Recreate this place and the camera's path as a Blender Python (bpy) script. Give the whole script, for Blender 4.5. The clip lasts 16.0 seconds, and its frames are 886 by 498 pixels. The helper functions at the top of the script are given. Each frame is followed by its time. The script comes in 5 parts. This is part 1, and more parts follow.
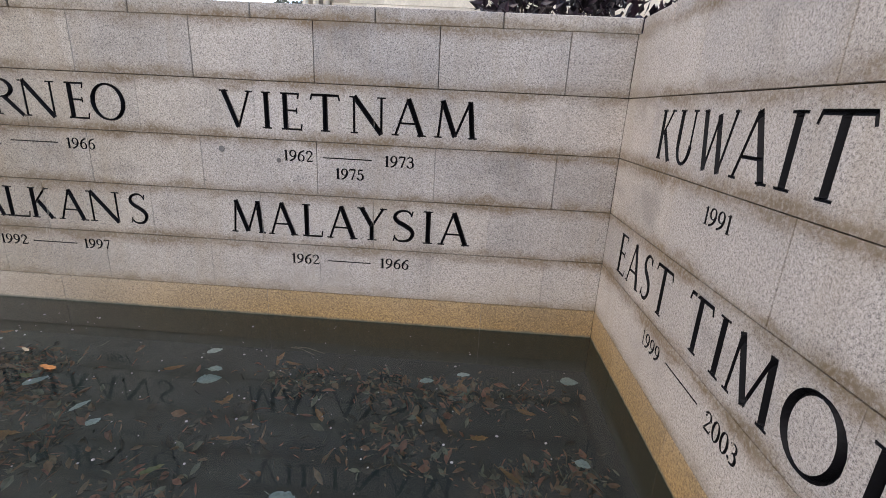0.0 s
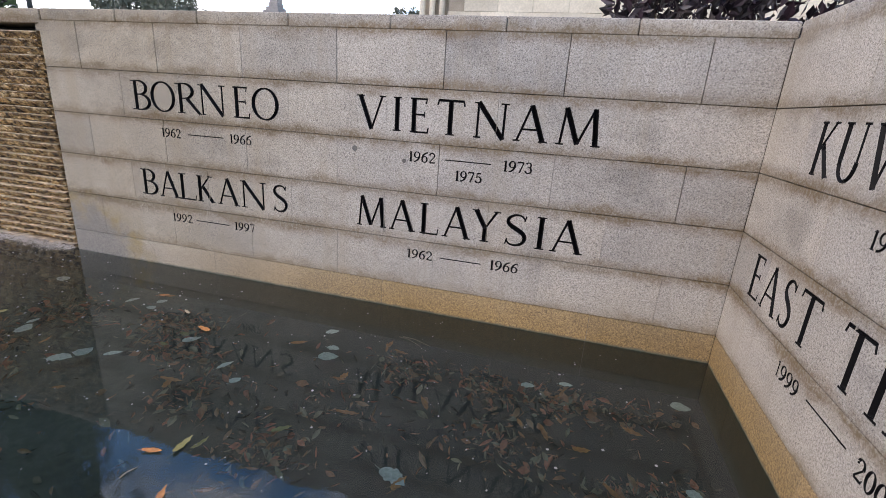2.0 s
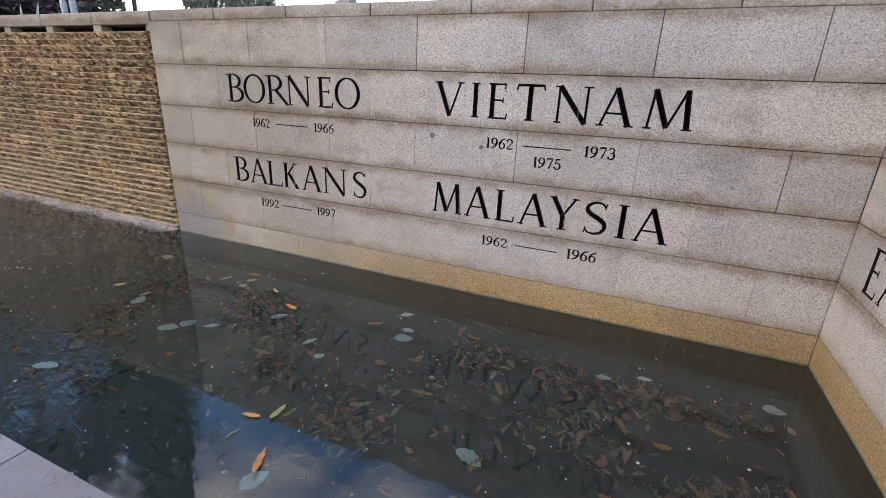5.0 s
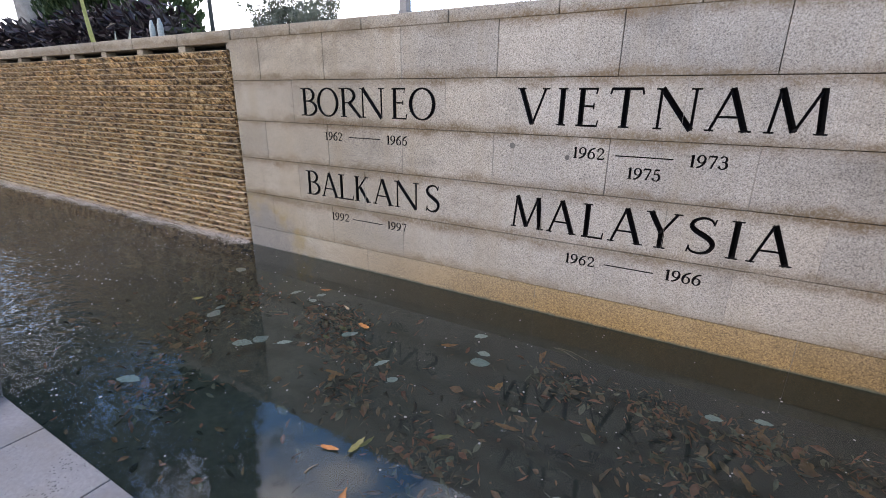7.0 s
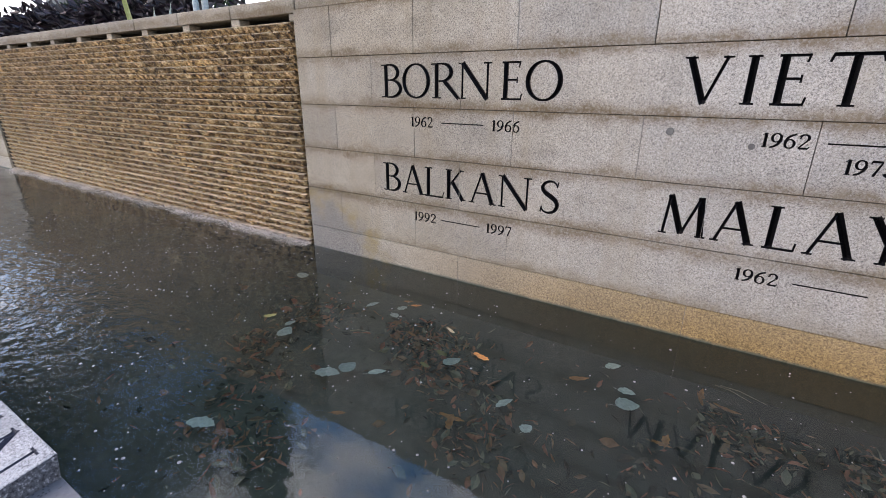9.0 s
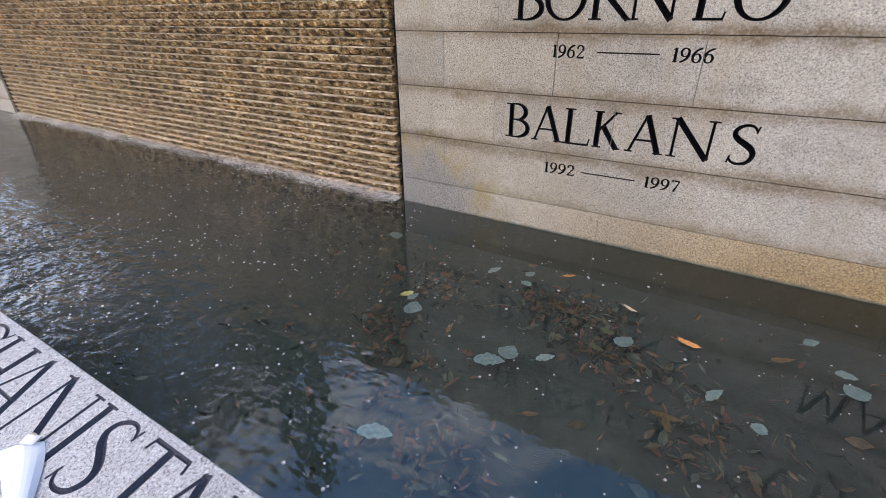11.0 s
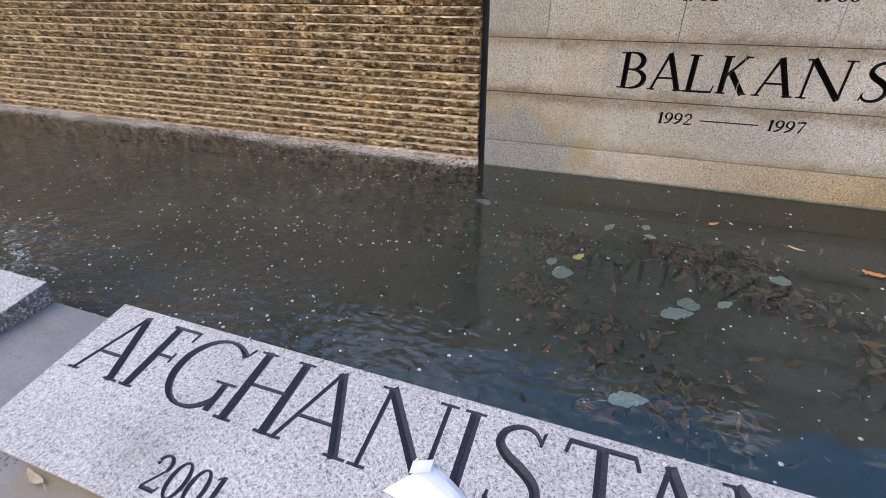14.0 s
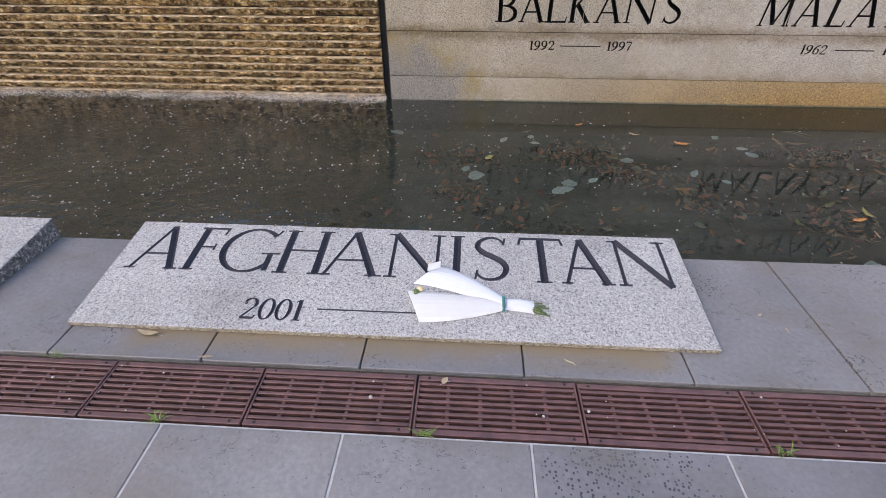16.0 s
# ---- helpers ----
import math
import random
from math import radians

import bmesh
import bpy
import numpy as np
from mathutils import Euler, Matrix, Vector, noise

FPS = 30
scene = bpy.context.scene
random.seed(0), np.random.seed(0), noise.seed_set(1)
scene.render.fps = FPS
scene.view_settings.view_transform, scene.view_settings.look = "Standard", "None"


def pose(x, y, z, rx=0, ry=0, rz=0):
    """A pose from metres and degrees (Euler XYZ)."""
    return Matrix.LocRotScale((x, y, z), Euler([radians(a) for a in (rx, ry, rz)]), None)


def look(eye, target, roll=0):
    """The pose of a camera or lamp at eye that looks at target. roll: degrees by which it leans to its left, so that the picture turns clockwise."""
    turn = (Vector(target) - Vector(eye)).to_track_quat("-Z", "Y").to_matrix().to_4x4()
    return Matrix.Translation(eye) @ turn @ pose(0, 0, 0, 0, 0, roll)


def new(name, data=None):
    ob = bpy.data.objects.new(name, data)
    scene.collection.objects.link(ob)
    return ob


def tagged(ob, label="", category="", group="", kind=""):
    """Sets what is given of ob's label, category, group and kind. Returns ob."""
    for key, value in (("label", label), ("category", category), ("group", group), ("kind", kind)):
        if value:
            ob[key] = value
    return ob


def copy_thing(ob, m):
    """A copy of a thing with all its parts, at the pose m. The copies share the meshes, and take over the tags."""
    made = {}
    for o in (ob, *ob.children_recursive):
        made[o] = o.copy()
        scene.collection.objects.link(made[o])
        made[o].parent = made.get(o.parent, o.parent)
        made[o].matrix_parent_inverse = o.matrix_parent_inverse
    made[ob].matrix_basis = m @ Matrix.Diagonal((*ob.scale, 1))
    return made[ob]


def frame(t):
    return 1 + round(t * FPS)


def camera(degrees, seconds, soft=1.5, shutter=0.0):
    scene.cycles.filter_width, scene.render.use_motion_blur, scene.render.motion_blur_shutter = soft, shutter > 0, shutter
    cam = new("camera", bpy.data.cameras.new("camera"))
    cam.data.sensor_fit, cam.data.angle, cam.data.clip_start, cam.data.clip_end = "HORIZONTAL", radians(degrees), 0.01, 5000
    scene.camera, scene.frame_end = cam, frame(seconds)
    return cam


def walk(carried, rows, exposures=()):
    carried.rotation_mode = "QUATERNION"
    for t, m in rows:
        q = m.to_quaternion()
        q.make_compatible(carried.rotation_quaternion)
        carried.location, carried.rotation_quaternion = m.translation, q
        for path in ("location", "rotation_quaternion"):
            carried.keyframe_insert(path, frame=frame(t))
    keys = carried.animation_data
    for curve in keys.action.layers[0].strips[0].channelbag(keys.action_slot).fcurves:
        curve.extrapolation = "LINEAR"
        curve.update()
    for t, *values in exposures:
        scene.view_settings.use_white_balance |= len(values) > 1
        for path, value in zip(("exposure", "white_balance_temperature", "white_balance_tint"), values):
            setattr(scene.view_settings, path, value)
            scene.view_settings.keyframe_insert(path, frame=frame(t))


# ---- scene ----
cam = camera(88.40, 16.0, soft=0.85)
PATH = [
    (0, (-0.830, 0.232, 1.401), (-0.915, 2.140, 0.809), 2.93),
    (0.5, (-0.839, 0.203, 1.396), (-1.035, 2.107, 0.814), 3.14),
    (1, (-0.854, 0.181, 1.393), (-1.163, 2.070, 0.814), 3.42),
    (1.5, (-0.910, 0.153, 1.398), (-1.310, 2.022, 0.810), 3.64),
    (2, (-0.956, 0.135, 1.394), (-1.438, 1.984, 0.801), 3.90),
    (2.5, (-0.992, 0.124, 1.401), (-1.539, 1.947, 0.790), 3.83),
    (3, (-1.024, 0.111, 1.404), (-1.618, 1.915, 0.779), 3.67),
    (3.5, (-1.035, 0.096, 1.391), (-1.666, 1.890, 0.770), 3.54),
    (6, (-1.048, 0.088, 1.385), (-1.881, 1.775, 0.709), 1.23),
    (6.5, (-1.113, 0.092, 1.372), (-2.015, 1.755, 0.723), 0.78),
    (7, (-1.309, 0.211, 1.361), (-2.253, 1.860, 0.738), 0.80),
    (7.5, (-1.479, 0.327, 1.369), (-2.439, 1.967, 0.744), 0.57),
    (8, (-1.752, 0.360, 1.367), (-2.712, 1.995, 0.730), 0.55),
    (8.5, (-1.986, 0.369, 1.344), (-2.965, 1.988, 0.695), 0.33),
    (9, (-2.250, 0.422, 1.279), (-3.245, 2.024, 0.611), 0.38),
    (11.3, (-3.512, 0.344, 1.260), (-4.405, 1.862, 0.313), -0.19),
    (11.5, (-3.585, 0.326, 1.230), (-4.460, 1.853, 0.280), 0.12),
    (12, (-3.826, 0.172, 1.194), (-4.686, 1.720, 0.263), 0.63),
    (12.5, (-4.007, 0.073, 1.217), (-4.869, 1.621, 0.288), 0.53),
    (13, (-4.269, 0.041, 1.219), (-5.112, 1.592, 0.279), 0.45),
    (13.5, (-4.491, 0.002, 1.199), (-5.233, 1.575, 0.212), -0.09),
    (14, (-4.706, -0.102, 1.180), (-5.299, 1.495, 0.131), -0.82),
    (14.5, (-4.817, -0.239, 1.172), (-5.244, 1.363, 0.054), -0.75),
    (15, (-4.796, -0.496, 1.195), (-5.097, 1.104, 0.034), -0.77),
    (15.5, (-4.818, -0.705, 1.231), (-5.006, 0.891, 0.040), -0.44),
    (16, (-4.890, -0.867, 1.226), (-4.987, 0.734, 0.030), -0.10),
]
walk(cam, [(t, look(eye, target, roll)) for t, eye, target, roll in PATH], [(0.0, -0.27, 7600, 18), (3.5, -0.20, 7600, 18), (6.5, -0.13, 7500, 18), (7.5, -0.24, 7500, 18), (8.5, -0.15, 7500, 18), (9.0, -0.12, 7500, 18), (12.5, 0.10, 7800, 18), (14.0, 0.04, 7900, 18), (16.0, -0.17, 8300, 18)])

# world, sun and exposure
world = bpy.data.worlds.new("sky")
scene.world = world
world.use_nodes = True
wn, wl = world.node_tree.nodes, world.node_tree.links
wn.clear()
w_out = wn.new("ShaderNodeOutputWorld")
w_bg = wn.new("ShaderNodeBackground")
w_sky = wn.new("ShaderNodeTexSky")
w_sky.sky_type = "NISHITA"
w_sky.sun_disc = False
SUN_EL, SUN_ROT = radians(46), radians(231)
w_sky.sun_elevation, w_sky.sun_rotation = SUN_EL, SUN_ROT
w_geo = wn.new("ShaderNodeTexCoord")
w_map = wn.new("ShaderNodeMapping")
w_map.inputs["Scale"].default_value = (1.6, 1.6, 3.6)
w_map.inputs["Location"].default_value = (3.91, 1.63, 0.96)
w_noise = wn.new("ShaderNodeTexNoise")
w_noise.inputs["Scale"].default_value = 2.2
w_noise.inputs["Detail"].default_value = 7
w_noise.inputs["Roughness"].default_value = 0.55
w_ramp = wn.new("ShaderNodeValToRGB")
w_ramp.color_ramp.elements[0].position, w_ramp.color_ramp.elements[1].position = 0.49, 0.68
w_mix = wn.new("ShaderNodeMix")
w_mix.data_type = "RGBA"
w_mix.inputs["B"].default_value = (18.0, 19.3, 22.0, 1)
wl.new(w_geo.outputs["Generated"], w_map.inputs["Vector"])
wl.new(w_map.outputs["Vector"], w_noise.inputs["Vector"])
w_sep = wn.new("ShaderNodeSeparateXYZ")
wl.new(w_geo.outputs["Generated"], w_sep.inputs["Vector"])
w_low = wn.new("ShaderNodeMapRange")
w_low.inputs["From Min"].default_value, w_low.inputs["From Max"].default_value = 0.05, 0.5
w_low.inputs["To Min"].default_value, w_low.inputs["To Max"].default_value = 0.20, -0.01
wl.new(w_sep.outputs["Z"], w_low.inputs["Value"])
w_add = wn.new("ShaderNodeMath")
wl.new(w_noise.outputs["Fac"], w_add.inputs[0])
wl.new(w_low.outputs["Result"], w_add.inputs[1])
wl.new(w_add.outputs["Value"], w_ramp.inputs["Fac"])
wl.new(w_ramp.outputs["Color"], w_mix.inputs["Factor"])
w_deep = wn.new("ShaderNodeHueSaturation")
w_deep.inputs["Saturation"].default_value = 1.4
w_deep.inputs["Value"].default_value = 3.7
wl.new(w_sky.outputs["Color"], w_deep.inputs["Color"])
wl.new(w_deep.outputs["Color"], w_mix.inputs["A"])
wl.new(w_mix.outputs["Result"], w_bg.inputs["Color"])
w_bg.inputs["Strength"].default_value = 0.15
wl.new(w_bg.outputs["Background"], w_out.inputs["Surface"])

sun = new("sun", bpy.data.lights.new("sun", "SUN"))
sun.data.energy, sun.data.angle, sun.data.color = 1.05, radians(40), (1.0, 0.92, 0.80)
sun.matrix_world = look((math.sin(SUN_ROT) * 20, math.cos(SUN_ROT) * 20, 20 * math.tan(SUN_EL)), (0, 0, 0))


# ---------------------------------------------------------------- materials
def material(name):
    m = bpy.data.materials.new(name)
    m.use_nodes = True
    nt = m.node_tree
    return m, nt.nodes, nt.links, nt.nodes["Principled BSDF"]


def mapped(n, l, scale=(1, 1, 1), local=False):
    src = n.new("ShaderNodeTexCoord").outputs["Object"] if local else n.new("ShaderNodeNewGeometry").outputs["Position"]
    mp = n.new("ShaderNodeMapping")
    mp.inputs["Scale"].default_value = scale
    l.new(src, mp.inputs["Vector"])
    return mp.outputs["Vector"]


def noise_tex(n, l, vec, scale, detail=4, rough=0.55):
    t = n.new("ShaderNodeTexNoise")
    t.inputs["Scale"].default_value, t.inputs["Detail"].default_value, t.inputs["Roughness"].default_value = scale, detail, rough
    l.new(vec, t.inputs["Vector"])
    return t.outputs["Fac"]


def cell_tex(n, l, vec, scale):
    t = n.new("ShaderNodeTexVoronoi")
    t.inputs["Scale"].default_value = scale
    l.new(vec, t.inputs["Vector"])
    s = n.new("ShaderNodeSeparateColor")
    l.new(t.outputs["Color"], s.inputs["Color"])
    return s.outputs["Red"]


def ramp(n, l, fac, stops):
    r = n.new("ShaderNodeValToRGB")
    e = r.color_ramp.elements
    while len(e) < len(stops):
        e.new(0.5)
    for k, (p, c) in zip(e, stops):
        k.position = p
        k.color = (c, c, c, 1) if isinstance(c, (int, float)) else (*c, 1)
    l.new(fac, r.inputs["Fac"])
    return r.outputs["Color"]


def blend(n, l, fac, a, b, mode="MIX"):
    m = n.new("ShaderNodeMix")
    m.data_type, m.blend_type = "RGBA", mode
    for key, v in (("Factor", fac), ("A", a), ("B", b)):
        if hasattr(v, "links"):
            l.new(v, m.inputs[key])
        elif key == "Factor":
            m.inputs[key].default_value = v
        else:
            m.inputs[key].default_value = (*v, 1)
    return m.outputs["Result"]


def calc(n, l, op, a, b=0.0, c=0.0):
    m = n.new("ShaderNodeMath")
    m.operation = op
    for i, v in enumerate((a, b, c)):
        if hasattr(v, "links"):
            l.new(v, m.inputs[i])
        else:
            m.inputs[i].default_value = v
    return m.outputs[0]


def bump(n, l, bsdf, height, strength, dist=0.005):
    b = n.new("ShaderNodeBump")
    b.inputs["Strength"].default_value, b.inputs["Distance"].default_value = strength, dist
    l.new(height, b.inputs["Height"])
    l.new(b.outputs["Normal"], bsdf.inputs["Normal"])


def granite(name, base, dark, light, rough=0.75, joints=True, ochre=0.0, grain=1.0):
    """Speckled granite with weather stains; joints: dirt run along the bed joints; ochre: rusty stain from the water."""
    m, n, l, p = material(name)
    v = mapped(n, l)
    c1 = noise_tex(n, l, v, 92 * grain, 3, 0.8)
    c2 = cell_tex(n, l, v, 300 * grain)
    col = ramp(n, l, c1, [(0.36, dark), (0.425, tuple(0.74 * x for x in base)), (0.475, base), (0.55, base), (0.62, light)])
    fine = ramp(n, l, c2, [(0.0, 0.58), (0.16, 0.68), (0.30, 0.98), (1.0, 1.12)])
    col = blend(n, l, 1.0, col, fine, "MULTIPLY")
    big = ramp(n, l, noise_tex(n, l, v, 1.7, 6), [(0.3, 0.86), (0.6, 1.05)])
    col = blend(n, l, 1.0, col, big, "MULTIPLY")
    smudge = ramp(n, l, noise_tex(n, l, mapped(n, l, (1, 1, 1.4)), 1.6, 6, 0.6), [(0.56, 1.0), (0.70, 0.72)])
    col = blend(n, l, 1.0, col, smudge, "MULTIPLY")
    info = n.new("ShaderNodeObjectInfo")
    tone = ramp(n, l, info.outputs["Random"], [(0.0, (0.86, 0.86, 0.86)), (0.5, (1.0, 0.99, 0.97)), (1.0, (1.08, 1.055, 1.01))])
    col = blend(n, l, 1.0, col, tone, "MULTIPLY")
    if joints:
        sep = n.new("ShaderNodeSeparateXYZ")
        l.new(v, sep.inputs["Vector"])
        zz = calc(n, l, "MULTIPLY_ADD", sep.outputs["Z"], 1 / 0.3835, 0.015 / 0.3835)
        near = calc(n, l, "PINGPONG", zz, 0.5)
        # thin rusty dirt that hugs the bed joints, heavier in runs, with faint streaks below
        wob = noise_tex(n, l, mapped(n, l, (1.3, 1.3, 2.0)), 3.0, 9, 0.7)
        run_d = ramp(n, l, noise_tex(n, l, mapped(n, l, (0.7, 0.7, 2.6)), 1.9, 4), [(0.3, 0.5), (0.6, 1.0)])
        edge = calc(n, l, "SUBTRACT", calc(n, l, "MULTIPLY_ADD", wob, 0.56, -0.14), near)
        dirt = calc(n, l, "MULTIPLY", ramp(n, l, calc(n, l, "ADD", edge, 0.5), [(0.40, 0.0), (0.50, 0.30), (0.60, 0.97)]), calc(n, l, "MULTIPLY", run_d, ramp(n, l, noise_tex(n, l, v, 55, 5), [(0.36, 0.55), (0.56, 1.0)])))
        col = blend(n, l, dirt, col, blend(n, l, noise_tex(n, l, v, 0.9, 4), (0.17, 0.105, 0.05), (0.12, 0.095, 0.05)))
        veil = ramp(n, l, noise_tex(n, l, mapped(n, l, (5.0, 5.0, 0.35)), 1.5, 5), [(0.5, 0.0), (0.75, 0.35)])
        col = blend(n, l, veil, col, (0.30, 0.245, 0.165))
        # pale lime wash left by the spray near the cascade
        wash = calc(n, l, "ADD", calc(n, l, "MULTIPLY_ADD", sep.outputs["X"], -0.30, -0.75), calc(n, l, "MULTIPLY", noise_tex(n, l, v, 1.4, 5), 0.5))
        col = blend(n, l, ramp(n, l, wash, [(0.16, 0.0), (0.8, 0.95)]), col, blend(n, l, noise_tex(n, l, v, 2.6, 7, 0.65), (0.66, 0.59, 0.47), (1.02, 0.97, 0.86)), "MULTIPLY")
        low = calc(n, l, "SUBTRACT", 0.30, sep.outputs["Z"])
        lowm = ramp(n, l, calc(n, l, "ADD", low, calc(n, l, "MULTIPLY", noise_tex(n, l, v, 3.0, 6), 0.35)), [(0.3, 0.0), (0.75, 0.5)])
        col = blend(n, l, lowm, col, (0.33, 0.27, 0.17))
    if ochre:
        # the rust fades out towards the cascade, where the stone is scoured grey
        so = n.new("ShaderNodeSeparateXYZ")
        l.new(v, so.inputs["Vector"])
        far = ramp(n, l, calc(n, l, "MULTIPLY_ADD", so.outputs["X"], 0.16, 0.95), [(0.20, 0.05), (0.42, 0.7), (0.6, 1.0)])
        om = ramp(n, l, noise_tex(n, l, mapped(n, l, (1, 1, 0.5)), 4.0, 7, 0.65), [(0.25, ochre), (0.7, ochre * 0.88)])
        om = calc(n, l, "MULTIPLY", calc(n, l, "MULTIPLY", om, far), ramp(n, l, calc(n, l, "MULTIPLY", so.outputs["Z"], -4.0), [(0.0, 0.78), (0.8, 1.0)]))
        col = blend(n, l, om, col, blend(n, l, ramp(n, l, noise_tex(n, l, v, 48, 7, 0.75), [(0.36, 0.0), (0.62, 1.0)]), (0.52, 0.33, 0.105), (1.15, 0.83, 0.36)), "MULTIPLY")
        # dark wet line and green algae where the stone meets the water
        wet = calc(n, l, "MULTIPLY_ADD", noise_tex(n, l, v, 14, 6), 0.03, -0.212)
        slime = ramp(n, l, calc(n, l, "SUBTRACT", wet, so.outputs["Z"]), [(0.0, 0.0), (0.02, 0.9)])
        col = blend(n, l, slime, col, blend(n, l, noise_tex(n, l, mapped(n, l, (1, 1, 0.45)), 26, 7, 0.7), (0.04, 0.062, 0.042), (0.12, 0.14, 0.10)))
    if joints or ochre:
        # splash zone beside the cascade: bare mauve-grey stone with a yellow rim of lichen
        sz = n.new("ShaderNodeSeparateXYZ")
        l.new(v, sz.inputs["Vector"])
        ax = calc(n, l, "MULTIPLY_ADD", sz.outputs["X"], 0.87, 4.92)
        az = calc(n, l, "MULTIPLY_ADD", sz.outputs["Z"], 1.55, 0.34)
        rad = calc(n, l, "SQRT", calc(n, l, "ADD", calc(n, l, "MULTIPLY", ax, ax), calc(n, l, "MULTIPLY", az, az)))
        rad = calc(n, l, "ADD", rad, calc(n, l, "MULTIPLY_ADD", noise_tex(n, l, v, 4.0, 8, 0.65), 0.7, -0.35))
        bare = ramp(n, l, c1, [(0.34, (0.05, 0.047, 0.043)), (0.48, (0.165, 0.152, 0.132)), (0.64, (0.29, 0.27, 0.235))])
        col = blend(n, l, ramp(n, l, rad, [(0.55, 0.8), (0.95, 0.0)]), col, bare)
        rim = calc(n, l, "MULTIPLY", ramp(n, l, rad, [(0.5, 0.0), (0.78, 0.75), (1.05, 0.0)]), ramp(n, l, noise_tex(n, l, v, 5.5, 4), [(0.42, 0.0), (0.62, 1.0)]))
        col = blend(n, l, rim, col, blend(n, l, c2, (0.15, 0.10, 0.03), (0.36, 0.26, 0.09)))
    l.new(col, p.inputs["Base Color"])
    p.inputs["Roughness"].default_value = rough
    bump(n, l, p, calc(n, l, "ADD", c2, noise_tex(n, l, v, 40, 5)), 0.5, 0.004)
    return m


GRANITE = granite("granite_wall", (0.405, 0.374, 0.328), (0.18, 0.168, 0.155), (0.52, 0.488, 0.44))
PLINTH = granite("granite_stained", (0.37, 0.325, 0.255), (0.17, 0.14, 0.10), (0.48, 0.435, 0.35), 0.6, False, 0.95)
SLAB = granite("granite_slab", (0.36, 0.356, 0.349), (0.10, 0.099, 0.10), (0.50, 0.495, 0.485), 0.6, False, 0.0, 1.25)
# sides darker and front browner than the top, shading put into their colours
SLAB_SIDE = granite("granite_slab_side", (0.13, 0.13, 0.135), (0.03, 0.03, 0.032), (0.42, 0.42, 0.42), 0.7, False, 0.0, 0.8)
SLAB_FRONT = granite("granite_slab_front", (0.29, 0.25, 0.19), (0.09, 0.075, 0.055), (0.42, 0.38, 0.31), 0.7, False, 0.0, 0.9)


def paint_black(name, col, rough):
    m, n, l, p = material(name)
    v = mapped(n, l)
    c = ramp(n, l, noise_tex(n, l, v, 160, 4), [(0.3, tuple(x * 0.6 for x in col)), (0.62, col), (0.8, tuple(x * 2.2 for x in col))])
    l.new(c, p.inputs["Base Color"])
    p.inputs["Roughness"].default_value = rough
    p.inputs["Specular IOR Level"].default_value = 0.11
    bump(n, l, p, noise_tex(n, l, v, 220, 3), 0.5, 0.003)
    return m


INK = paint_black("letter_paint", (0.0025, 0.0025, 0.003), 0.45)
INK_SLAB = paint_black("letter_paint_worn", (0.034, 0.036, 0.048), 0.38)


def simple(name, c0, c1, scale, rough, bump_s=0.2, metal=0.0, local=False, stretch=(1, 1, 1), grit=1.0):
    m, n, l, p = material(name)
    v = mapped(n, l, stretch, local)
    f = noise_tex(n, l, v, scale, 6)
    col = ramp(n, l, f, [(0.3, c0), (0.7, c1)])
    fine = ramp(n, l, noise_tex(n, l, v, scale * 11, 3), [(0.3, 1 - 0.12 * grit), (0.7, 1 + 0.08 * grit)])
    col = blend(n, l, 1.0, col, fine, "MULTIPLY")
    info = n.new("ShaderNodeObjectInfo")
    col = blend(n, l, 1.0, col, ramp(n, l, info.outputs["Random"], [(0.0, 0.88), (1.0, 1.1)]), "MULTIPLY")
    l.new(col, p.inputs["Base Color"])
    p.inputs["Roughness"].default_value, p.inputs["Metallic"].default_value = rough, metal
    if bump_s:
        bump(n, l, p, noise_tex(n, l, v, scale * 5, 5), bump_s, 0.006)
    return m


